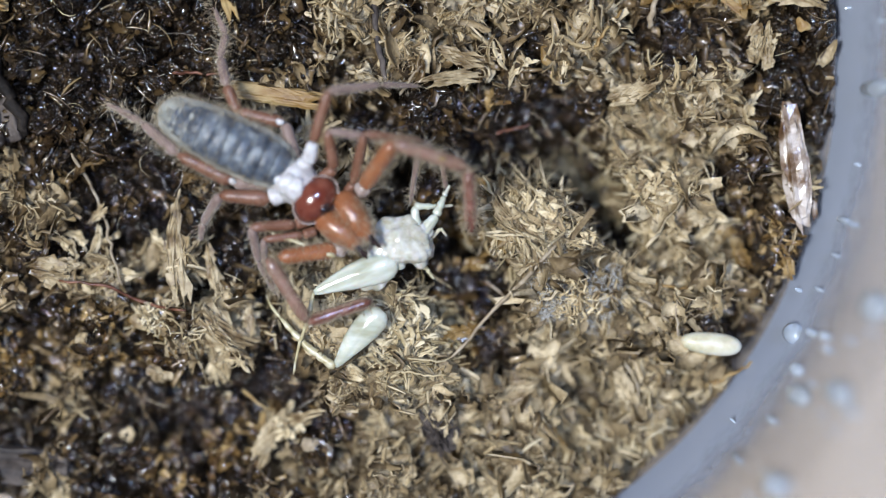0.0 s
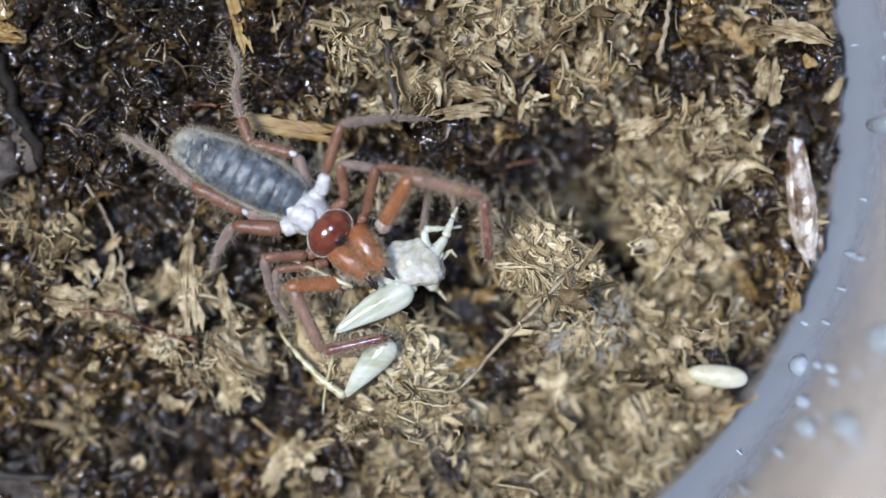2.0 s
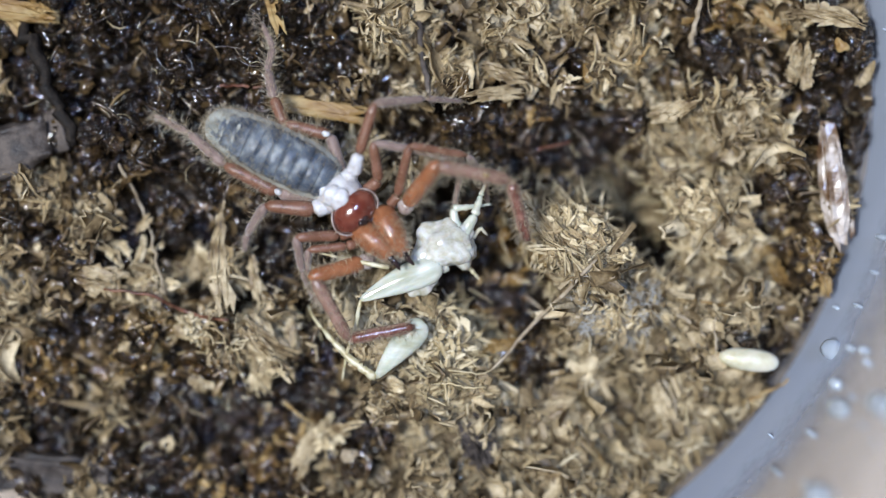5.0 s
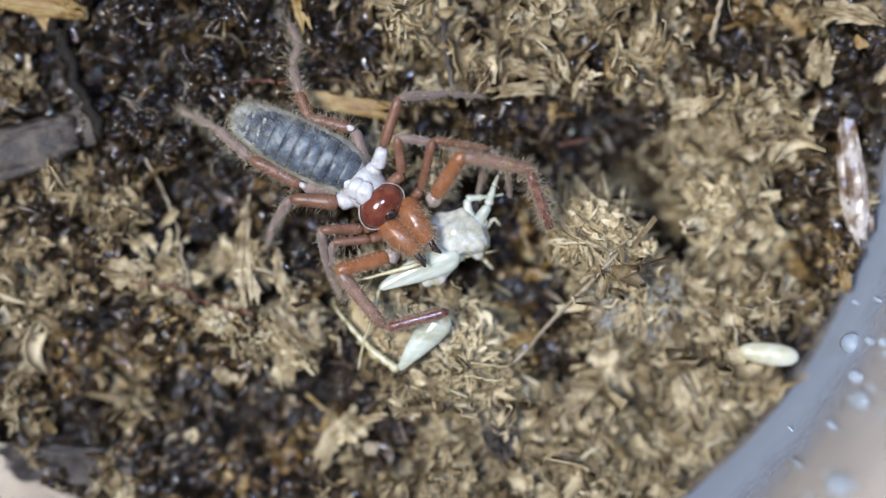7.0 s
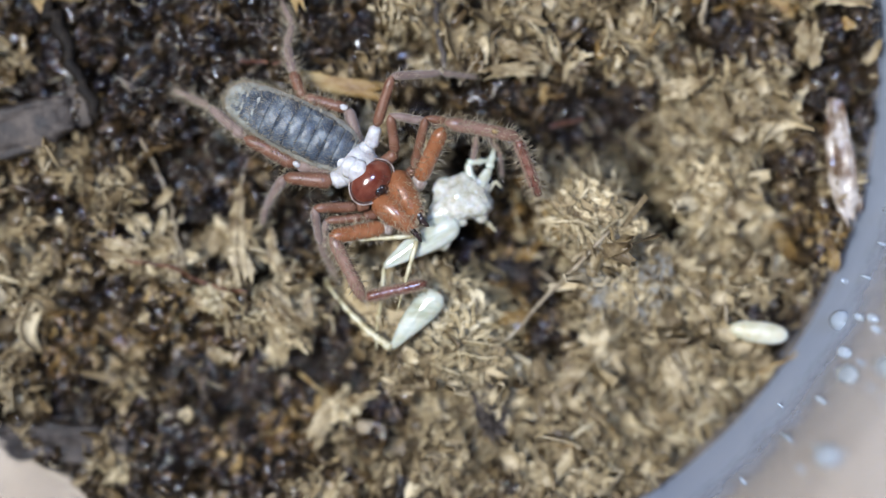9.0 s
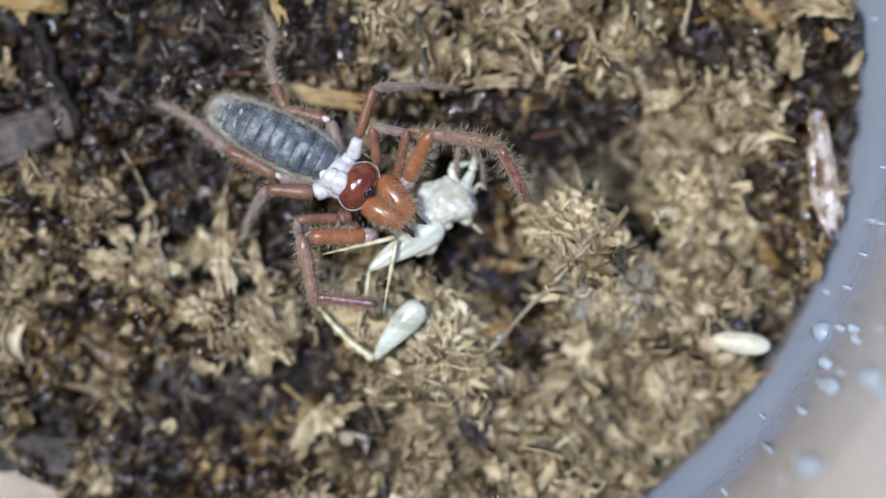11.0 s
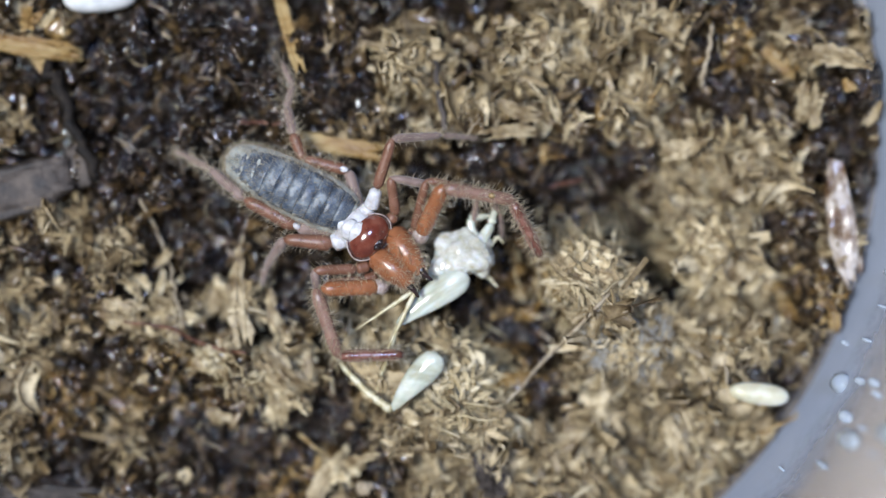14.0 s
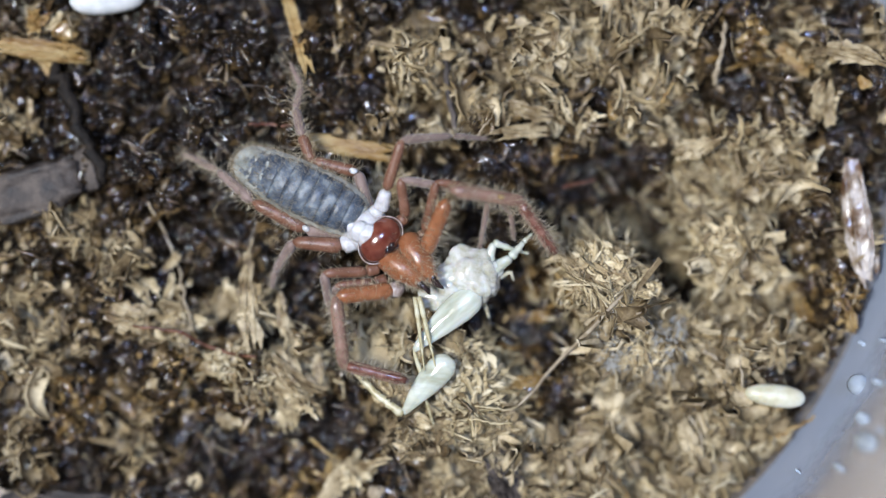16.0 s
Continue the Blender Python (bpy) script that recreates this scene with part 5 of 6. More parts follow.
def mould(p, reach, count, seed):
    """A patch of fine white threads over the coir."""
    rng = np.random.default_rng(seed)
    rods = []
    for i in range(count):
        r, t, d = reach * rng.random() ** 0.7, rng.uniform(0, 6.3), rng.uniform(0, 6.3)
        x, y, ln = p[0] + r * math.cos(t), p[1] + r * math.sin(t), rng.uniform(0.5, 1.8)
        q = [(x + k * ln * math.cos(d) + 0.2 * rng.normal(), y + k * ln * math.sin(d) + 0.2 * rng.normal()) for k in (-0.5, 0, 0.5)]
        rods.append(rod(rest(q, 0.7 + 0.7 * rng.random()), 0.026, 0.018, 3, 0.03, i, 7))
    return piece("mould_patch", joined(*rods), M_MOULD, label="greyish white mould threads over tan coir", category="mould", kind="stuff")


mould((13.70, -6.70, 0.00), 4.0, 800, 3)
# ivory pupa by the wall
px, py = (25.15, -11.25, 0.00)[:2]
pupa = ball(2.6, 0.98, 0.95, 24, 20, lambda v: v * np.stack([np.ones(len(v))] + 2 * [(1 + 0.08 * v[:, 0] / 2.75) * (1 + 0.45 * (v[:, 0] / 2.75) ** 2) ** 0.5], 1))
piece("insect_pupa", pupa, M_RICE, label="smooth ivory insect pupa lying on coir by the tub wall", category="pupa",
      at=pose(px * MM, py * MM, (ground_at(px, py) + 1.0) * MM, 0, 0, -7))


# ---- water on the tub's wall ----
def drop(p, wide, tall, seed=0):
    """A bead of water on the inside of the wall, at the wall point nearest to p."""
    d = np.array(p[:2]) - CUP[:2]
    ang = math.atan2(d[1], d[0])
    z = p[2]
    for _ in range(12):   # the height at which the sight line from above meets the flaring wall
        gap = np.hypot(*(np.array(p[:2]) * (1 - (z - p[2]) / (146.3 - p[2])) - CUP[:2])) - wall_radius(z) + 0.15
        z = max(0.6, z + gap * 2.2)
    q = np.array(p[:2]) * (1 - (z - p[2]) / (146.3 - p[2])) - CUP[:2]
    ang = math.atan2(q[1], q[0])
    r = wall_radius(z) - 0.28
    s = ball(tall / 2, wide / 2, 0.42 + 0.2 * wide, 9, 14, lumpy(0.12, 1.0, seed))
    slope = math.degrees(math.atan(0.13))
    m = pose((CUP[0] + r * math.cos(ang)) * MM, (CUP[1] + r * math.sin(ang)) * MM, z * MM, 0, 0, math.degrees(ang)) @ pose(0, 0, 0, 0, slope - 90, 0)
    return piece("water_drop", s, M_DROP, label="water bead tinted milky pale blue, clinging to the tub wall", category="drop", group="drops on the tub wall", at=m)


DROPS = [
    (32.58, -10.44, 1.90, 2.73),
    (34.27, -10.21, 0.70, 1.30),
    (35.45, -10.34, 0.80, 1.30),
    (33.01, -13.34, 1.10, 1.82),
    (33.20, -15.32, 1.80, 4.03),
    (36.67, -14.75, 1.90, 4.29),
    (37.88, -16.17, 0.80, 1.69),
    (30.86, -17.59, 0.60, 1.95),
    (39.77, -7.39, 2.50, 4.55),
    (39.56, 10.65, 1.70, 5.85),
    (34.94, -6.64, 0.45, 1.17),
    (36.30, -3.69, 0.40, 1.04),
    (36.95, -0.70, 0.70, 2.08),
    (37.80, -0.95, 0.50, 1.30),
    (31.30, -22.66, 2.00, 3.77),
    (35.72, -11.39, 0.50, 0.78),
    (27.87, -20.91, 0.50, 2.86),
]
for n, (x, y, wide, tall) in enumerate(DROPS):
    drop((x, y, 0.0), wide, tall, n)
for n in range(26):
    a = RNG.uniform(-0.95, 0.25)
    z = RNG.uniform(1.0, 24)
    r = wall_radius(z) - 0.05
    drop((CUP[0] + r * math.cos(a) * 1.0, CUP[1] + r * math.sin(a), z), *(RNG.uniform(0.2, 0.42) * np.array([1, 1.4])), 50 + n)


# ---- the camel spider; its own space has x forward from the eyes, y to its left side, z up from the soil ----
spider = tagged(new("camel_spider"), "reddish camel spider with a slate grey abdomen, feeding on pale prey", "camel spider")
BODY_REST = (-8.06, 2.21, -29.55)   # eyes x, y and heading of the crouching body
spider.matrix_basis = pose(BODY_REST[0] * MM, BODY_REST[1] * MM, 0, 0, 0, BODY_REST[2])


def own(x, y, z):
    """A place in the tub, in millimetres, as the spider's own space has it."""
    c, k = math.cos(radians(BODY_REST[2])), math.sin(radians(BODY_REST[2]))
    dx, dy = x - BODY_REST[0], y - BODY_REST[1]
    return (c * dx + k * dy, -k * dx + c * dy, z)


def spider_abdomen():
    tail, waist = np.array(own(-21.0, 9.2, 3.7)), np.array(own(-10.2, 3.9, 4.6))
    n = 46
    u = np.linspace(0, 1, n)
    path = tail + (waist - tail) * u[:, None]
    path[:, 2] += 0.5 * np.sin(math.pi * u)
    full = np.interp(u, [0, 0.02, 0.06, 0.13, 0.3, 0.55, 0.8, 0.92, 1], [0.12, 0.36, 0.58, 0.73, 0.9, 1.0, 0.96, 0.84, 0.62])
    groove = 1 - 0.03 * np.abs(np.cos(u * math.pi * 10)) ** 8
    ry = 2.45 * full * groove
    rz = 1.95 * full * groove
    body = loft(path, ry, rz, 30, 0.008, 4)
    ab = piece("abdomen", body, M_ABDOMEN, spider, "soft pale grey hairy abdomen")
    piece("abdomen_hair", bristles(body, 3800, 0.62, 0.013, (-0.5, 0, 0.1), 5, lambda p: p[2] > 3.2), M_HAIR, ab)
    for s in range(10):   # back plates
        u0, u1 = 0.06 + s * 0.092, 0.06 + (s + 1) * 0.092 + 0.002
        k = np.linspace(u0, u1, 6)
        spread = radians((44, 52, 60)[min(s, 2)] + 2 * math.sin(2.1 * s)) * np.linspace(-1, 1, 13)
        top, low = [], []
        for i, q in enumerate(k):
            c = np.array([np.interp(q, u, path[:, a]) for a in range(3)])
            a, b = np.interp(q, u, ry), np.interp(q, u, rz)
            puff = 0.03 + 0.085 * math.sin(math.pi * (i + 0.4) / 6.0)
            axis = unit(waist - tail)
            side = unit(np.cross((0, 0, 1), axis))
            for h in spread:
                wave = 1 + 0.008 * math.sin(9 * h + s) + 0.004 * math.sin(23 * h + 4 * s + i)
                d = side * math.sin(h) * a + np.array([0, 0, 1]) * math.cos(h) * b
                top.append(c + d * wave + unit(d) * puff * (1 - (abs(h) / spread[-1]) ** 6))
                low.append(c + d * 0.95)
        m = 13
        qd = [(i * m + j, i * m + j + 1, (i + 1) * m + j + 1, (i + 1) * m + j) for i in range(5) for j in range(m - 1)]
        edge = [i * m for i in range(6)] + [5 * m + j for j in range(1, m)] + [i * m + m - 1 for i in range(4, -1, -1)] + list(range(m - 2, 0, -1))
        f = [r[::-1] for r in qd] + [tuple(6 * m + i for i in r) for r in qd] + [(e, 6 * m + e, 6 * m + edge[(i + 1) % len(edge)], edge[(i + 1) % len(edge)]) for i, e in enumerate(edge)]
        plate = (np.concatenate([top, low]), f)
        piece("back_plate", plate, M_TERGITE, ab, "slate blue-grey back plate")
        piece("plate_hair", bristles((plate[0], [r[::-1] for r in qd]), 120, 0.36, 0.012, (-0.9, 0, 0.2), 60 + s), M_HAIR, ab)


def spider_thorax():
    body = loft([(-3.37, -0.15, 4.40), (-2.27, -0.15, 4.80), (-1.31, -0.17, 4.90), (-0.18, -0.24, 4.60)], [1.6, 1.8, 1.8, 1.3], [1.3, 1.5, 1.5, 1.1], 24, 0.006, 1)
    piece("thorax", body, M_WHITEJOINT, spider, "wrinkled white membrane between head and abdomen")
    for a, b, w in (((-3.02, 0.12, 5.60), (-3.00, -1.13, 5.40), 0.5), ((-2.31, 0.29, 6.10), (-2.20, -1.41, 5.80), 0.6), ((-1.63, 0.39, 6.30), (-1.41, -1.51, 5.90), 0.55)):
        a, b = np.array(a), np.array(b)
        k = np.linspace(0, 1, 9)[:, None]
        p = a + (b - a) * k
        p[:, 2] += 0.5 * np.sin(math.pi * k[:, 0])
        piece("thorax_plate", loft(p, w * 1.25 * (0.55 + 0.45 * np.sin(math.pi * k[:, 0])), 0.16, 16, 0.02, 3), M_WHITEJOINT, spider)


def spider_head():
    c = np.array((-0.61, -0.06, 5.40))
    fwd = np.array((1.97, -0.25, 5.10)) - c
    frame_m = turned(c, c + fwd)

    def shape(v):
        v = v.copy()
        v[:, 1] *= 1 + 0.10 * v[:, 0] / 1.9
        return v
    dome = moved(ball(1.55, 2.1, 1.5, 22, 34, shape), frame_m)
    head = piece("head_shield", dome, M_SHIELD, spider, "domed glossy red-brown head shield")
    a = np.linspace(0, 2 * math.pi, 40, endpoint=False)
    ring = np.stack([1.62 * np.cos(a), 2.2 * np.sin(a) * (1 + 0.10 * np.cos(a)), 0.18 + 0 * a], 1)
    k = 6
    b = np.linspace(0, 2 * math.pi, k, endpoint=False)
    v = np.concatenate([r + np.stack([np.cos(b) * math.cos(t) * 0.07, np.cos(b) * math.sin(t) * 0.07, np.sin(b) * 0.18], 1) for r, t in zip(ring, a)])
    f = [(i * k + j, ((i + 1) % 40) * k + j, ((i + 1) % 40) * k + (j + 1) % k, i * k + (j + 1) % k) for i in range(40) for j in range(k)]
    piece("shield_rim", moved((v, f), frame_m), M_RIM, head, "pale translucent rim of the head shield")
    for side in (-0.24, 0.24):
        e = moved(ball(0.27, 0.25, 0.26, 8, 12), turned(np.array([1.02, side, 1.16]), np.array([2.2, side, 1.4])))
        piece("eye", moved(e, frame_m), M_BLACK, head, "shiny black eye")
    piece("eye_mound", moved(moved(ball(0.5, 0.62, 0.35, 8, 14), np.array(pose(0.95, 0, 0.95))), frame_m), M_BLACK, head, "dark mound under the eyes")
    hair = bristles(dome, 36, 0.7, 0.02, (0.3, 0, 0.6), 9, lambda p: p[2] > 5.6)
    piece("head_hair", hair, M_DARKHAIR, head)
    return head


JAWS = []


def spider_jaw(side):
    """One chelicera: a swollen base with ridges, bristles and two dark curved fangs."""
    a, b = ((0.37, -1.04, 4.30), (4.80, -1.31, 5.30)) if side > 0 else ((0.71, 1.50, 4.30), (4.96, -0.22, 5.30))
    length = float(np.linalg.norm(np.subtract(b, a)))
    u = np.linspace(0, 1, 20)
    r = np.interp(u, [0, 0.08, 0.25, 0.5, 0.62, 0.8, 0.95, 1.0], [0.5, 1.1, 1.32, 1.32, 1.22, 0.98, 0.66, 0.36])
    path = np.stack([u * length, 0.12 * side * np.sin(math.pi * u), 0.28 * np.sin(math.pi * u)], 1)
    shell = loft(path, r * 0.92, r * 1.12, 22, 0.022, 7 + side)
    jaw = new("chelicera", mesh_of("chelicera", *shell, M_JAW))
    jaw.parent = spider
    home = turned(a, b)
    jaw.matrix_basis = scaled(home)
    tagged(jaw, "swollen orange-brown jaw with a ridged back")
    piece("jaw_bristle", bristles(shell, 480, 0.62, 0.020, (0.7, 0, 0.2), 11 + side, lambda p: p[0] > 0.25 * length and p[2] > -0.3), M_HAIR, jaw)
    piece("fixed_fang", rod([(length * 0.80, 0, 0.45), (length + 0.3, -0.12 * side, 0.55), (length + 1.0, -0.35 * side, 0.1)], 0.46, 0.10, 8, 0, 1, 12), M_BLACK, jaw, "dark curved upper fang")
    piece("moving_fang", rod([(length * 0.80, 0.1 * side, -0.2), (length + 0.2, 0.05 * side, -0.5), (length + 0.7, -0.2 * side, -0.4)], 0.40, 0.10, 8, 0, 2, 12), M_BLACK, jaw, "dark curved lower fang")
    JAWS.append((jaw, home, side))


def scaled(m):
    """A 4x4 array in millimetres as a pose in metres."""
    k = Matrix([list(map(float, r)) for r in m])
    k.translation = k.translation * MM
    return k


def spider_leg(points, radii, materials, label, hair=70, seed=0, hair_len=0.8):
    """A still leg: its first joint, and each further segment as a part of it."""
    names = ["coxa", "trochanter", "femur", "tibia", "metatarsus", "tarsus"]
    leg = None
    for i in range(len(points) - 1):
        ln = float(np.linalg.norm(np.subtract(points[i + 1], points[i])))
        m = turned(points[i], points[i + 1])
        s = limb_shape(ln, 1.22 * radii[i], 1.22 * radii[i + 1], 0.08, 10, 11, 1.0, seed + i)
        if leg is None:
            leg = piece("leg", moved(s, m), materials[i], spider, label)
        else:
            piece(names[i], moved(s, m), materials[i], leg)
        if hair and i:
            piece("leg_hair", moved(bristles(s, int(1.6 * hair * ln / 5), hair_len, 0.02, (0.35, 0, 0.2), seed * 9 + i), m), M_HAIR, leg)
    return leg


def palp_segment(name, length, r0, r1, material, label, dark=False, seed=0, hair=110):
    """A segment of a feeler, along +x from its joint, with a keel and bristles."""
    s = limb_shape(length, r0, r1, 0.10, 12, 13, 0.95, seed)
    ob = new(name, mesh_of(name, *s, material))
    ob.parent = spider
    tagged(ob, label)
    piece("bristle", bristles(s, int(hair * 2.6), 0.95, 0.021, (0.3, 0, 0.0), seed + 1), M_HAIR, ob)
    if dark:
        k = np.linspace(0.06, 0.97, 10)[:, None] * np.array([[length, 0, 0]])
        k[:, 2] = np.interp(k[:, 0] / length, [0, 1], [r0, r1]) * 0.78 * (1 - 0.10 * np.sin(math.pi * k[:, 0] / length))
        piece("keel", loft(k, r0 * 0.52, r0 * 0.30, 10, 0.02, seed), M_PALPDARK, ob, "glossy dark maroon keel along the segment")
    return ob


spider_abdomen()
spider_thorax()
HEAD = spider_head()
spider_jaw(1)
spider_jaw(-1)
# legs: joints from the body outward, where they stand in the tub
spider_leg([own(*p) for p in ((-9.6, 3.9, 4.8), (-8.6, 4.7, 5.4), (-8.1, 6.3, 6.2), (-6.75, 10.4, 7.5), (-2.6, 10.95, 4.5), (0.6, 10.9, 1.2))], [0.7, 0.62, 0.44, 0.36, 0.27, 0.16],
           [M_WHITEJOINT, M_WHITEJOINT, M_LEG, M_FADED, M_FADED], "reddish leg with a white base raised over the soil", 60, 20)
spider_leg([own(*p) for p in ((-7.6, 3.2, 4.6), (-6.5, 4.1, 5.2), (-6.9, 7.2, 7.0), (0.5, 5.9, 4.8), (-0.35, 0.9, 1.2))], [0.5, 0.44, 0.34, 0.26, 0.16],
           [M_LEG, M_LEG, M_FADED, M_FADED], "slender reddish leg folded beside the jaws", 60, 30)
spider_leg([own(*p) for p in ((-5.6, 2.0, 4.2), (-4.95, 2.8, 4.6), (-3.9, 6.95, 7.2), (0.9, 6.2, 5.2), (2.4, 4.4, 3.0), (2.7, 2.2, 1.2))], [0.42, 0.4, 0.33, 0.28, 0.22, 0.16],
           [M_LEG, M_LEG, M_LEG, M_FADED, M_FADED], "slender front leg bent behind the feeler", 60, 40)
spider_leg([own(*p) for p in ((-9.5, 4.4, 4.3), (-10.6, 7.9, 4.5), (-14.4, 8.8, 4.6), (-15.36, 11.0, 4.2), (-15.96, 13.4, 3.2), (-15.6, 15.4, 2.2), (-17.0, 18.2, 0.9))],
           [0.42, 0.46, 0.46, 0.42, 0.33, 0.27, 0.14], [M_FADED, M_LEG, M_LEG, M_FADED, M_FADED, M_FADED], "hairy hind leg folded behind the abdomen", 150, 50, 1.15)
spider_leg([own(*p) for p in ((-10.8, 2.7, 4.2), (-15.0, 3.1, 4.3), (-19.4, 5.4, 4.8), (-22.6, 8.1, 3.4), (-26.1, 9.8, 0.9))], [0.6, 0.62, 0.46, 0.34, 0.15],
           [M_FADED, M_LEG, M_FADED, M_FADED], "hairy reddish hind leg stretched back over wet peat", 150, 60, 1.15)
spider_leg([own(*p) for p in ((-10.5, 2.3, 4.6), (-11.9, 1.65, 4.8), (-16.0, 2.0, 5.0), (-17.9, -0.55, 1.9), (-18.3, -2.0, 0.6))], [0.85, 0.66, 0.44, 0.32, 0.2],
           [M_WHITEJOINT, M_LEG, M_FADED, M_FADED], "reddish middle leg with a white base", 80, 70)
spider_leg([own(*p) for p in ((-8.9, -0.2, 4.3), (-9.8, -0.5, 4.7), (-13.35, -0.65, 6.0), (-13.0, -3.6, 4.0), (-12.0, -6.6, 0.9))], [0.5, 0.44, 0.36, 0.3, 0.16],
           [M_LEG, M_LEG, M_FADED, M_FADED], "slender front leg bent beside the feeler", 60, 80)
spider_leg([own(*p) for p in ((-8.2, -1.1, 4.0), (-9.2, -1.4, 4.4), (-12.4, -1.7, 5.2), (-12.7, -4.2, 3.2), (-11.6, -6.9, 0.8))], [0.42, 0.38, 0.3, 0.26, 0.14],
           [M_LEG, M_LEG, M_FADED, M_FADED], "slender pale leg half hidden below the feeler", 60, 90)
for k, p in enumerate(((-15.0, 3.15, 4.9), (-10.9, 8.0, 5.0))):
    piece("joint_knob", moved(ball(0.34, 0.28, 0.24, 8, 12, lumpy(0.4, 0.5, k)), np.array(Matrix.Translation(own(*p)))), M_WHITEJOINT, spider, "small white knob at a leg joint")

# feelers: three moving segments a side, first the one that works below the jaws
FEELERS = {}
for key, seed in (("near", 100), ("far", 130)):
    near_one = key == "near"
    FEELERS[key] = (
        palp_segment("feeler_femur", 5.0 if near_one else 5.5, 0.80, 0.72, M_JAW, "orange-brown base segment of the feeler", False, seed, 120),
        palp_segment("feeler_tibia", 6.2 if near_one else 6.5, 0.66, 0.60, M_PALP, "mauve-brown middle segment of the feeler", False, seed + 5, 150),
        palp_segment("feeler_tarsus", 5.6 if near_one else 5.7, 0.60, 0.56, M_PALP, "maroon end segment of the feeler", True, seed + 9, 170))
mite = ball(0.3, 0.26, 0.24, 8, 12)
piece("red_mite", moved(mite, np.array(pose(4.15, 0.05, 0.58))), M_AMBER, FEELERS["far"][1], "tiny glossy red mite on the feeler")
for key in ("near", "far"):
    piece("feeler_joint", moved(ball(0.75, 0.72, 0.62, 10, 14, lumpy(0.2, 0.8, 3)), np.array(pose(-0.25, 0, 0))), M_RIM, FEELERS[key][0], "pale joint at the root of the feeler")

# ---- the prey ----
prey = tagged(new("insect_prey"), "crushed ivory-white insect held in the spider's jaws", "insect")


def prey_body():
    def crease(amount, size, seed):
        def warp(v):
            k = np.array([abs(noise.noise(Vector(p) / size + Vector((seed, 2.0 * seed, 0)))) for p in v])
            return v * (1 - amount * np.exp(-k / 0.07))[:, None]
        return warp
    main = ball(2.65, 2.1, 1.5, 50, 64, lambda v: crease(0.08, 1.5, 5)(lumpy(0.03, 0.6, 5)(lumpy(0.5, 1.9, 3)(v))))
    a = moved(main, np.array(pose(0.1, 0.2, 0)))
    b = moved(ball(1.5, 1.3, 1.2, 16, 22, lumpy(0.45, 0.9, 8)), np.array(pose(-1.3, -0.9, -0.2)))
    c = moved(ball(1.2, 1.3, 1.1, 14, 20, lumpy(0.45, 0.8, 12)), np.array(pose(1.6, -1.2, -0.1)))
    d = moved(ball(1.3, 1.0, 1.0, 14, 20, lumpy(0.4, 0.8, 17)), np.array(pose(1.9, 0.1, -0.2)))
    piece("body", joined(a, b, c, d), M_PREY, prey, "wet lumpy ivory-white body")
    piece("head", moved(ball(1.5, 1.05, 0.9, 20, 26, lumpy(0.5, 0.8, 22)), np.array(pose(-2.7, -1.75, -0.1))), M_PREY, prey, "small pale crushed head")


def prey_leg(points, radii, label, material):
    leg = None
    for i in range(len(points) - 1):
        s = rod(points[i:i + 2], radii[i], radii[i + 1], 9, 0.02, i, 10)
        if leg is None:
            leg = piece("leg", s, material, prey, label)
        else:
            piece("shin" if i == 1 else "foot", s, material, leg)


def drumstick(length, width):
    """A jumping leg's thigh along +x, thick at its far end, with a shallow ridge."""
    u = np.linspace(0, 1, 26)
    r = width / 2 * np.interp(u, [0, 0.04, 0.2, 0.45, 0.7, 0.88, 0.96, 1], [0.16, 0.29, 0.52, 0.87, 1.05, 1.0, 0.76, 0.4])
    for _ in range(2):
        r[1:-1] = (r[:-2] + 2 * r[1:-1] + r[2:]) / 4
    v, f = loft(np.stack([u * length, 0.15 * np.sin(math.pi * u), 0 * u], 1), r, r * 0.62, 36, 0.008, 2)
    side = v[:, 1] - 0.15 * np.sin(math.pi * v[:, 0] / length)
    along = np.clip(np.sin(math.pi * np.clip(v[:, 0] / length, 0, 1)), 0, 1)
    ribs = np.exp(-((side + 0.12 * width) / (0.05 * width)) ** 2) + 0.6 * np.exp(-((side - 0.22 * width) / (0.05 * width)) ** 2)
    v[:, 2] -= np.sign(v[:, 2]) * 0.032 * width * ribs * along
    return v, f


prey_body()
prey_leg([(2.0, 0.5, 0.0), (2.6, 2.4, 0.2), (4.4, 1.6, -0.2), (5.6, 1.2, -0.6)], [0.45, 0.36, 0.2, 0.1], "folded pale front leg", M_PREYLEG)
prey_leg([(2.2, 0.0, 0.1), (4.0, 1.0, 0.3), (5.2, 2.2, 0.0), (6.0, 2.9, -0.3)], [0.55, 0.42, 0.24, 0.1], "pale front leg stretched out", M_PREYLEG)
prey_leg([(2.8, -0.6, -0.6), (3.9, -0.2, -0.6), (4.1, -1.0, -0.9)], [0.22, 0.16, 0.08], "small hooked pale leg", M_SPINE)
prey_leg([(0.9, -2.0, -0.8), (1.5, -3.0, -0.9), (1.7, -4.0, -1.3)], [0.28, 0.2, 0.1], "thin pale leg hanging down", M_SPINE)


def prey_part(name, shape, material, label):
    ob = new(name, mesh_of(name, shape[0], shape[1], material))
    ob.parent = prey
    return tagged(ob, label)


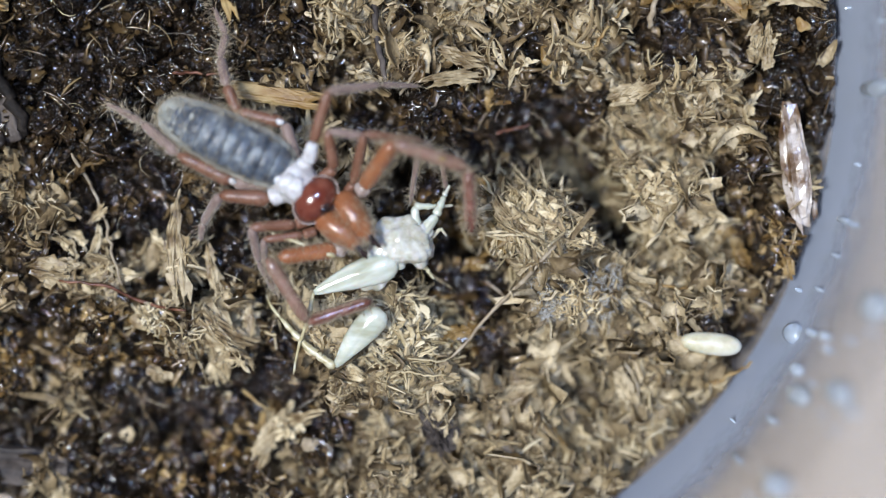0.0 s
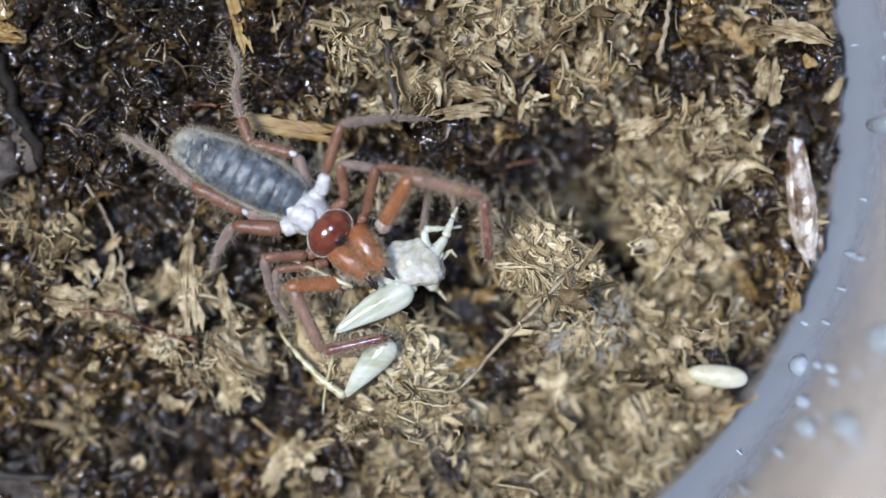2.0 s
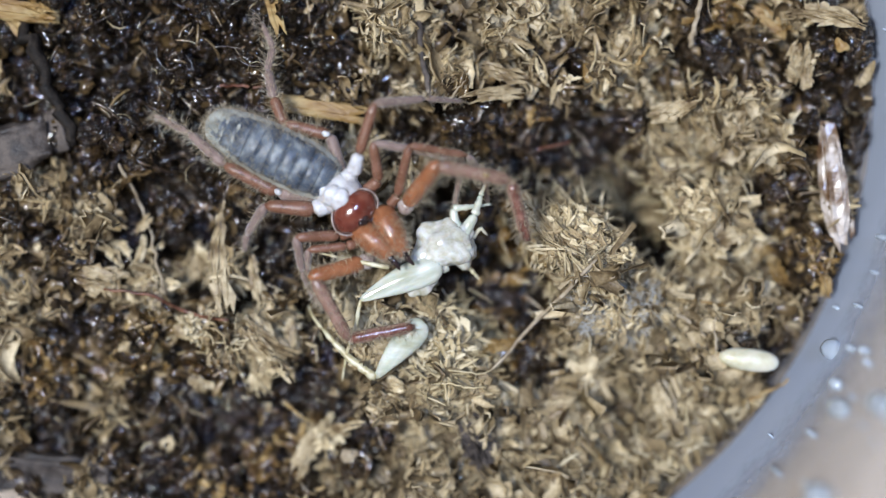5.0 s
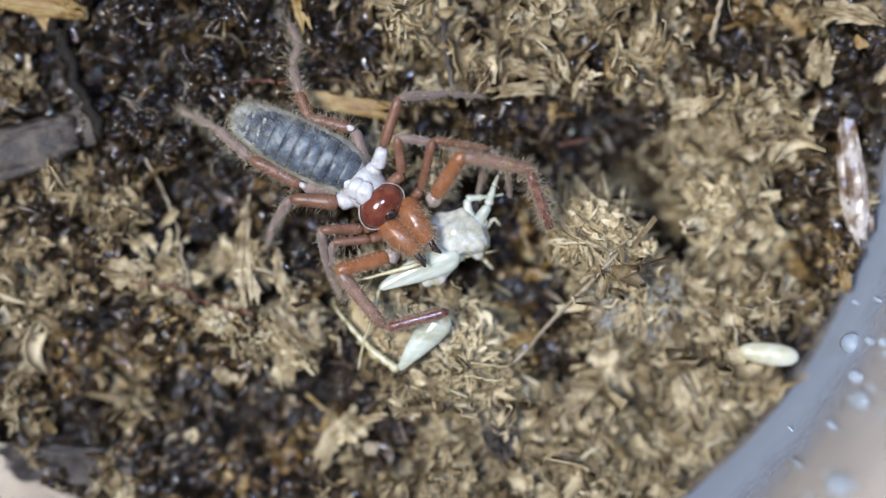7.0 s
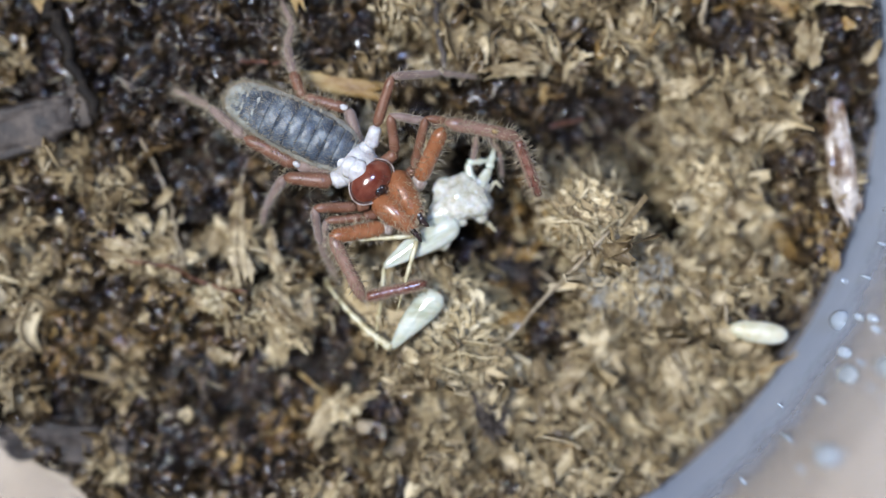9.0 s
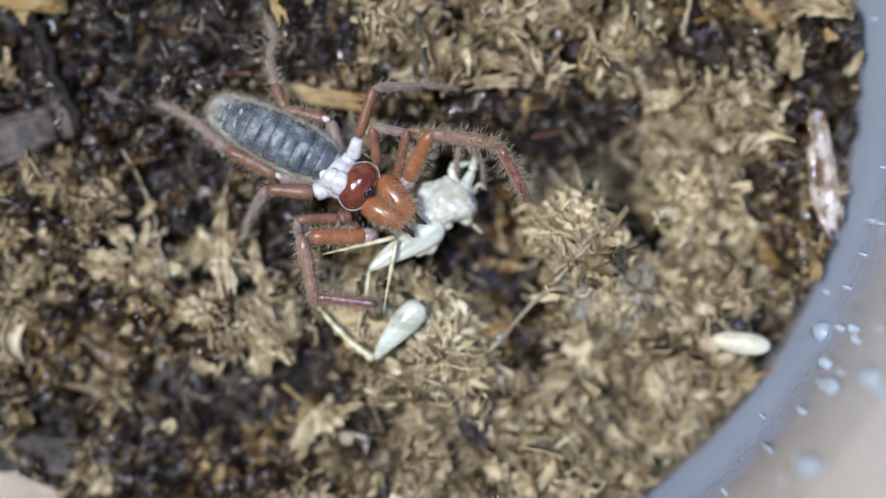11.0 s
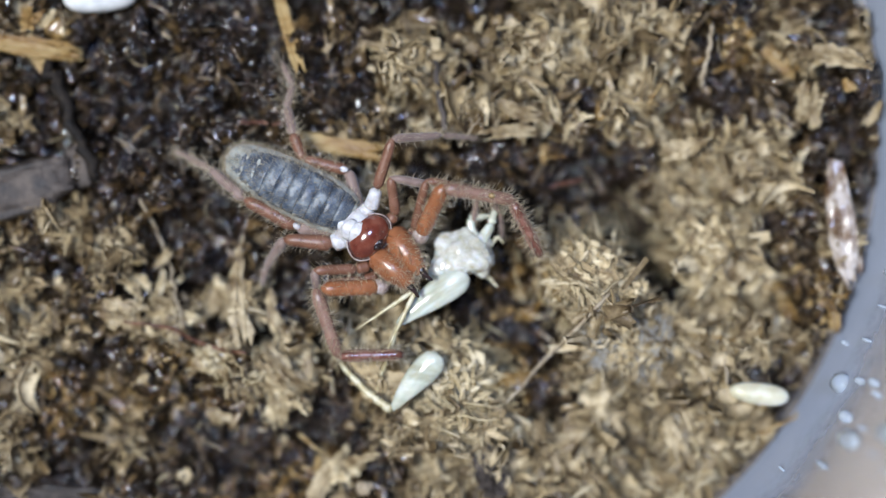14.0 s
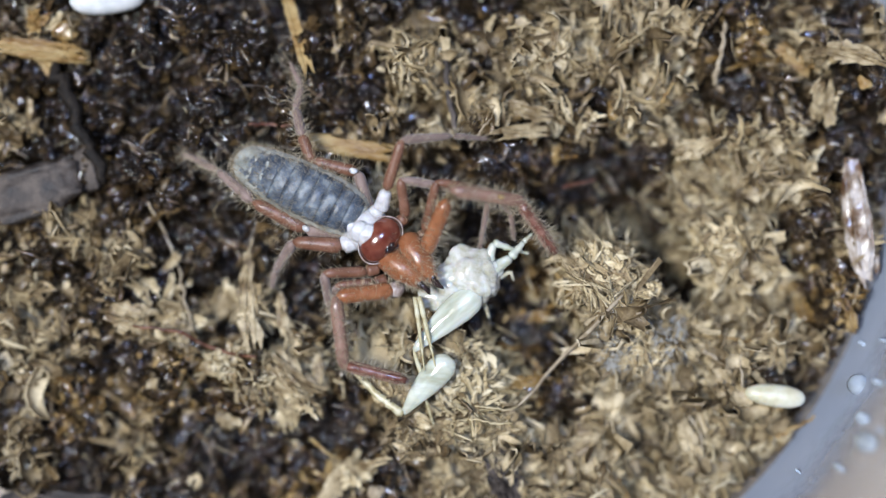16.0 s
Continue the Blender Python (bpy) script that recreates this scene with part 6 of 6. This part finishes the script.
thigh = prey_part("hind_thigh", drumstick(7.4, 2.5), M_PREYLEG, "swollen ivory hind thigh")
shin = prey_part("hind_shin", rod([(0, 0, 0), (2.6, 0.12, 0.1), (5.0, -0.1, 0), (7.6, 0.1, -0.1)], 0.22, 0.08, 8, 0.02, 4, 16), M_SPINE, "thin yellowish hind shin")
spikes = [prey_part("spiny_shin", joined(rod([(0, 0, 0), (3.0, 0.05, 0.0), (6.4, 0.1, 0)], 0.26, 0.06, 8, 0.01, 5 + i, 14),
                                         *[rod([(x, 0, 0.1), (x + 0.5, 0.35 * (-1) ** k, 0.2)], 0.05, 0.02, 4, 0, k, 4) for k, x in enumerate((2.2, 3.1, 4.0, 4.8))]),
                    M_SPINE, "straight cream-coloured spiny shin") for i in range(2)]

# a hind leg torn off, lying on the torn coir clump
leg_off = tagged(new("severed_insect_leg"), "severed ivory hind leg of an insect lying on coir", "insect leg")
ends = [np.array((-6.80, -12.65, 0.00)), np.array((-2.70, -7.85, 0.00)), np.array((-11.45, -8.55, 0.00))]
for e, up in zip(ends, (3.1, 3.9, 2.1)):
    e[2] = up
piece("thigh", moved(drumstick(float(np.linalg.norm(ends[1] - ends[0])), 2.35), turned(ends[0], ends[1])), M_PREYLEG, leg_off)
piece("shin", rod([ends[0], (ends[0] + ends[2]) / 2 + np.array([-0.2, -0.3, 0.1]), ends[2]], 0.40, 0.20, 9, 0.04, 3, 14), M_SPINE, leg_off, "pale yellowish shin bent back from the thigh")
piece("foot", rod([ends[2], ends[2] + np.array([-0.9, 1.0, -0.4]), ends[2] + np.array([-1.3, 1.9, -0.9])], 0.18, 0.06, 7, 0.02, 4, 8), M_SPINE, leg_off)

# ---- what moves: positions in millimetres, turns in degrees ----
# seconds; eyes x, y; heading from tail to eyes
BODY = [
    (0, -7.58, 1.32, -29.0),
    (0.5, -7.64, 1.50, -28.7),
    (1, -7.83, 2.14, -26.6),
    (1.5, -7.98, 1.24, -30.5),
    (2, -7.38, 1.15, -29.8),
    (2.5, -7.73, 1.89, -28.0),
    (3, -7.83, 1.68, -29.1),
    (3.5, -7.92, 1.85, -28.3),
    (4, -8.01, 1.37, -30.6),
    (6.5, -8.02, 1.16, -32.4),
    (7, -7.79, 1.14, -32.2),
    (7.5, -8.12, 1.22, -32.4),
    (8, -7.90, 1.33, -31.5),
    (8.5, -8.12, 1.30, -32.2),
    (11, -7.61, 2.08, -29.0),
    (11.5, -7.90, 2.26, -28.7),
    (12, -7.75, 2.18, -28.7),
    (12.5, -8.06, 2.21, -29.5),
    (13, -7.89, 2.13, -29.4),
    (13.5, -8.05, 2.42, -28.8),
    (14, -8.28, 2.00, -30.6),
    (14.5, -7.97, 2.15, -29.6),
    (15, -8.31, 2.08, -30.3),
    (15.5, -8.14, 2.02, -30.5),
    (16, -8.16, 1.92, -30.7),
]
# seconds; root, elbow, knee and tip of the feeler, x and y of each
NEAR = [
    (0, -6.37, -2.65, -11.99, -3.23, -8.92, -8.60, -3.58, -6.95),
    (0.5, -6.63, -2.32, -11.64, -3.36, -8.82, -8.70, -3.47, -7.17),
    (1, -7.01, -1.53, -11.57, -3.10, -9.01, -8.43, -3.49, -7.27),
    (1.5, -7.35, -2.29, -11.14, -3.21, -8.85, -8.51, -3.32, -7.11),
    (2, -6.89, -2.81, -11.02, -3.06, -8.59, -8.58, -3.16, -7.45),
    (2.5, -7.38, -2.50, -12.10, -3.17, -9.56, -8.91, -3.48, -7.91),
    (3, -7.46, -2.54, -11.82, -3.19, -9.26, -8.84, -3.42, -7.99),
    (3.5, -7.54, -2.20, -12.16, -3.30, -9.57, -8.85, -3.64, -8.04),
    (4, -7.61, -2.51, -12.21, -3.70, -9.59, -9.16, -3.74, -8.25),
    (6.5, -7.79, -2.83, -11.70, -3.96, -8.09, -8.92, -2.99, -7.76),
    (7, -7.59, -2.87, -11.82, -4.03, -7.96, -8.90, -2.87, -7.58),
    (7.5, -7.55, -2.53, -11.73, -3.79, -8.05, -8.82, -2.94, -7.47),
    (8, -6.96, -2.17, -12.21, -3.35, -8.77, -8.49, -3.22, -7.31),
    (8.5, -7.30, -2.30, -11.84, -3.25, -8.78, -8.40, -3.38, -6.96),
    (11, -7.43, -2.03, -12.84, -2.06, -11.95, -7.16, -5.95, -7.93),
    (11.5, -7.75, -1.97, -12.87, -1.96, -11.74, -7.20, -5.78, -7.98),
    (12, -7.62, -2.18, -12.85, -1.95, -11.47, -7.36, -5.71, -7.39),
    (12.5, -7.95, -2.28, -12.63, -2.34, -10.99, -7.91, -5.47, -7.94),
    (13, -7.71, -2.21, -13.68, -2.02, -11.95, -7.64, -6.22, -7.65),
    (13.5, -7.79, -1.77, -13.99, -1.44, -12.20, -7.09, -6.52, -7.49),
    (14, -7.95, -2.03, -13.20, -2.21, -11.34, -7.88, -5.89, -7.79),
    (14.5, -7.57, -1.88, -12.96, -2.54, -11.41, -8.24, -5.70, -9.16),
    (15, -7.85, -1.93, -13.09, -2.61, -11.86, -8.32, -6.64, -9.44),
    (15.5, -7.61, -1.98, -12.58, -2.55, -11.70, -8.25, -6.15, -9.47),
    (16, -7.57, -2.07, -12.34, -2.61, -11.76, -8.33, -6.13, -9.79),
]
FAR = [
    (0, -4.14, 2.52, -1.51, 6.17, 4.53, 4.05, 4.75, -1.27),
    (0.5, -3.93, 2.79, -1.14, 6.09, 4.93, 4.13, 5.69, -0.97),
    (1, -3.84, 3.52, -1.32, 5.76, 4.79, 3.94, 5.27, -1.29),
    (1.5, -3.70, 2.70, -1.28, 5.97, 4.84, 4.32, 5.41, -0.91),
    (2, -3.37, 2.11, -1.08, 6.02, 4.98, 4.41, 5.40, -0.80),
    (2.5, -3.99, 2.35, -1.42, 5.97, 4.56, 4.40, 5.12, -1.02),
    (3, -4.08, 2.23, -1.35, 6.18, 4.73, 4.71, 5.88, -0.53),
    (3.5, -4.17, 2.50, -1.43, 5.72, 4.75, 4.34, 5.87, -0.58),
    (4, -4.25, 2.11, -1.65, 5.52, 4.64, 4.24, 5.82, -0.72),
    (6.5, -4.06, 2.14, -1.64, 5.24, 4.01, 4.15, 5.86, -0.80),
    (7, -3.78, 2.16, -1.50, 5.58, 4.07, 4.54, 6.02, -0.50),
    (7.5, -4.33, 1.89, -1.61, 5.85, 4.15, 4.69, 6.34, -0.35),
    (8, -4.34, 1.65, -1.93, 5.76, 3.95, 4.46, 5.06, -0.98),
    (8.5, -4.53, 1.67, -2.30, 6.39, 3.60, 5.17, 5.16, -0.05),
    (11, -3.95, 2.70, -1.96, 6.60, 3.80, 5.72, 6.65, 0.53),
    (11.5, -4.08, 2.85, -2.28, 6.72, 3.43, 5.83, 6.26, 0.64),
    (12, -3.77, 2.72, -2.23, 6.55, 3.43, 5.60, 5.99, 0.42),
    (12.5, -3.91, 2.70, -2.41, 6.37, 3.20, 5.40, 5.57, 0.00),
    (13, -3.81, 2.61, -2.95, 7.07, 2.75, 6.12, 5.80, 0.93),
    (13.5, -4.04, 2.89, -2.75, 6.99, 3.00, 6.03, 5.99, 0.84),
    (14, -4.35, 2.47, -2.53, 6.33, 3.26, 5.38, 6.06, 0.31),
    (14.5, -4.21, 2.25, -2.61, 6.44, 3.18, 5.52, 6.27, 0.56),
    (15, -4.72, 1.82, -2.84, 6.40, 2.91, 5.52, 6.19, 0.58),
    (15.5, -4.73, 1.39, -2.64, 6.28, 3.00, 5.40, 6.21, 0.42),
    (16, -4.93, 0.93, -2.67, 6.25, 2.96, 5.38, 6.49, 0.50),
]
# seconds; x, y and heading of the prey; tip of its thigh x, y; foot of its shin x, y
PREY = [
    (0, -1.47, -2.37, 22.0, -8.44, -6.26, -10.80, -14.31),
    (0.5, -1.74, -1.96, 22.8, -8.10, -6.51, -10.24, -14.48),
    (1, -2.18, -1.64, 23.5, -7.77, -6.76, -9.68, -14.64),
    (1.5, -1.35, -1.82, 24.2, -7.43, -7.00, -9.13, -14.80),
    (2, -1.40, -1.71, 25.0, -7.48, -7.03, -8.98, -14.59),
    (2.5, -1.91, -1.49, 25.8, -7.53, -7.05, -8.83, -14.38),
    (3, -1.57, -1.35, 26.5, -7.64, -6.79, -9.04, -13.98),
    (3.5, -1.66, -1.73, 27.2, -7.76, -6.52, -9.25, -13.58),
    (4, -1.43, -1.61, 28.0, -7.88, -6.26, -9.47, -13.18),
    (6.5, -1.79, -1.62, 28.8, -8.36, -5.73, -10.36, -12.97),
    (7, -2.22, -1.31, 29.0, -8.45, -5.62, -10.54, -12.93),
    (7.5, -1.82, -1.02, 29.5, -8.07, -5.86, -9.38, -13.38),
    (8, -1.98, -0.30, 30.0, -7.68, -6.10, -8.23, -13.84),
    (8.5, -1.52, -0.18, 30.7, -7.60, -5.89, -8.28, -13.57),
    (11, -1.12, 0.59, 34.0, -7.20, -4.85, -8.58, -12.21),
    (11.5, -1.28, 0.08, 33.7, -7.20, -4.92, -8.82, -12.23),
    (12, -1.38, 0.33, 33.3, -7.20, -4.99, -9.07, -12.25),
    (12.5, -1.55, -0.05, 33.0, -7.20, -5.06, -9.31, -12.26),
    (13, -1.69, 0.24, 32.3, -6.92, -5.13, -8.95, -12.00),
    (13.5, -1.65, 0.07, 31.7, -6.63, -5.20, -8.59, -11.73),
    (14, -1.21, 0.51, 31.0, -6.35, -5.26, -8.23, -11.47),
    (14.5, -1.54, 0.23, 29.0, -6.23, -5.75, -7.27, -11.94),
    (15, -1.47, -0.02, 22.0, -6.11, -6.23, -6.30, -12.41),
    (15.5, -1.67, -0.25, 10.0, -5.98, -6.72, -5.33, -12.87),
    (16, -1.51, -0.69, 5.0, -5.86, -7.20, -4.36, -13.34),
]
# seconds; root and tip of one and the other spiny shin, x and y of each, height of the other, which unfolds from under the prey
SPIKES = [
    (0, -6.56, -3.17, -12.16, -0.92, -5.16, -4.03, 0.80, -2.60, 2.9),
    (1.5, -6.35, -2.74, -10.61, -0.35, -4.93, -3.69, 1.00, -2.20, 2.9),
    (2.5, -6.14, -3.56, -11.59, -1.43, -4.96, -3.80, 1.00, -2.30, 2.9),
    (4, -6.14, -2.95, -10.40, -1.21, -4.96, -3.33, 0.90, -2.40, 2.9),
    (7, -4.94, -3.46, -9.47, -4.63, -4.71, -3.65, 0.90, -2.60, 2.9),
    (7.5, -5.10, -3.30, -10.60, -3.95, -4.85, -3.60, -1.10, -6.90, 4.2),
    (8, -5.27, -3.11, -11.69, -3.23, -5.03, -3.58, -6.83, -9.06, 5.2),
    (11, -4.99, -2.12, -11.74, -3.60, -4.89, -2.36, -5.70, -6.47, 5.2),
    (12.5, -3.96, -2.17, -11.06, -4.20, -3.96, -2.37, -4.88, -7.44, 5.2),
    (14, -4.66, -2.10, -8.63, -4.76, -4.75, -2.19, -6.70, -6.19, 5.2),
    (16, -5.74, -2.63, -5.40, -5.72, -5.40, -2.63, -4.79, -5.48, 5.2),
]
NECK = (-10.2, 3.7)   # the head swings about this place


def head_pose(row):
    """The head where its eyes are at that time, turned about the neck."""
    t, x, y, _ = row
    swing = math.degrees(math.atan2(y - NECK[1], x - NECK[0]) - math.atan2(BODY_REST[1] - NECK[1], BODY_REST[0] - NECK[0]))
    return pose(x * MM, y * MM, 0, 0, 0, BODY_REST[2] + 0.7 * swing)


def at_time(rows, t):
    """The row at t seconds, between its neighbours."""
    table_rows = np.array(rows, float)
    return [t] + [float(np.interp(t, table_rows[:, 0], table_rows[:, k])) for k in range(1, table_rows.shape[1])]


def aimed(a, b):
    return scaled(turned(np.array(a, float), np.array(b, float)))


def motions():
    still = spider.matrix_basis.inverted()
    walk(HEAD, [(r[0], still @ head_pose(r)) for r in BODY])
    for key, rows, z in (("near", NEAR, (4.4, 6.3, 5.2, 4.6)), ("far", FAR, (5.0, 8.2, 6.6, 4.6))):
        for i in range(3):
            keyed = []
            for r in rows:
                p = [(r[1 + 2 * k], r[2 + 2 * k], z[k]) for k in range(4)]
                keyed.append((r[0], still @ aimed(p[i], p[i + 1])))
            walk(FEELERS[key][i], keyed)
    for jaw, home, side in JAWS:
        rows = []
        for k in range(33):
            t = k * 0.5
            chew = math.sin(2.3 * t + (0.0 if side > 0 else 2.4))
            rows.append((t, still @ head_pose(at_time(BODY, t)) @ scaled(home) @ pose(0.22 * chew * MM, 0, 0, 0, 3.0 * chew, 2.0 * side * math.sin(1.7 * t))))
        walk(jaw, rows)
    prey_at = lambda r: pose(r[1] * MM, r[2] * MM, 3.1 * MM, 0, 0, r[3])
    walk(prey, [(r[0], prey_at(r)) for r in PREY])
    far_end, lower = [], []
    for r in PREY:
        root_at = prey_at(r) @ Vector((1.3 * MM, -1.5 * MM, 0.6 * MM))
        a, b, c = [v / MM for v in root_at], (r[4], r[5], 4.0), (r[6], r[7], 2.2)
        way = unit(np.subtract(a, b))
        far_end.append((r[0], prey_at(r).inverted() @ aimed(b, np.array(b) + way)))
        lower.append((r[0], prey_at(r).inverted() @ aimed(b, c)))
    walk(thigh, far_end)
    walk(shin, lower)
    for i in range(2):
        keyed = []
        for r in SPIKES:
            z = (5.2, r[9])[i]
            a, b = (r[1 + 4 * i], r[2 + 4 * i], z), (r[3 + 4 * i], r[4 + 4 * i], z - 0.4)
            keyed.append((r[0], prey_at(at_time(PREY, r[0])).inverted() @ aimed(a, b)))
        walk(spikes[i], keyed)


motions()
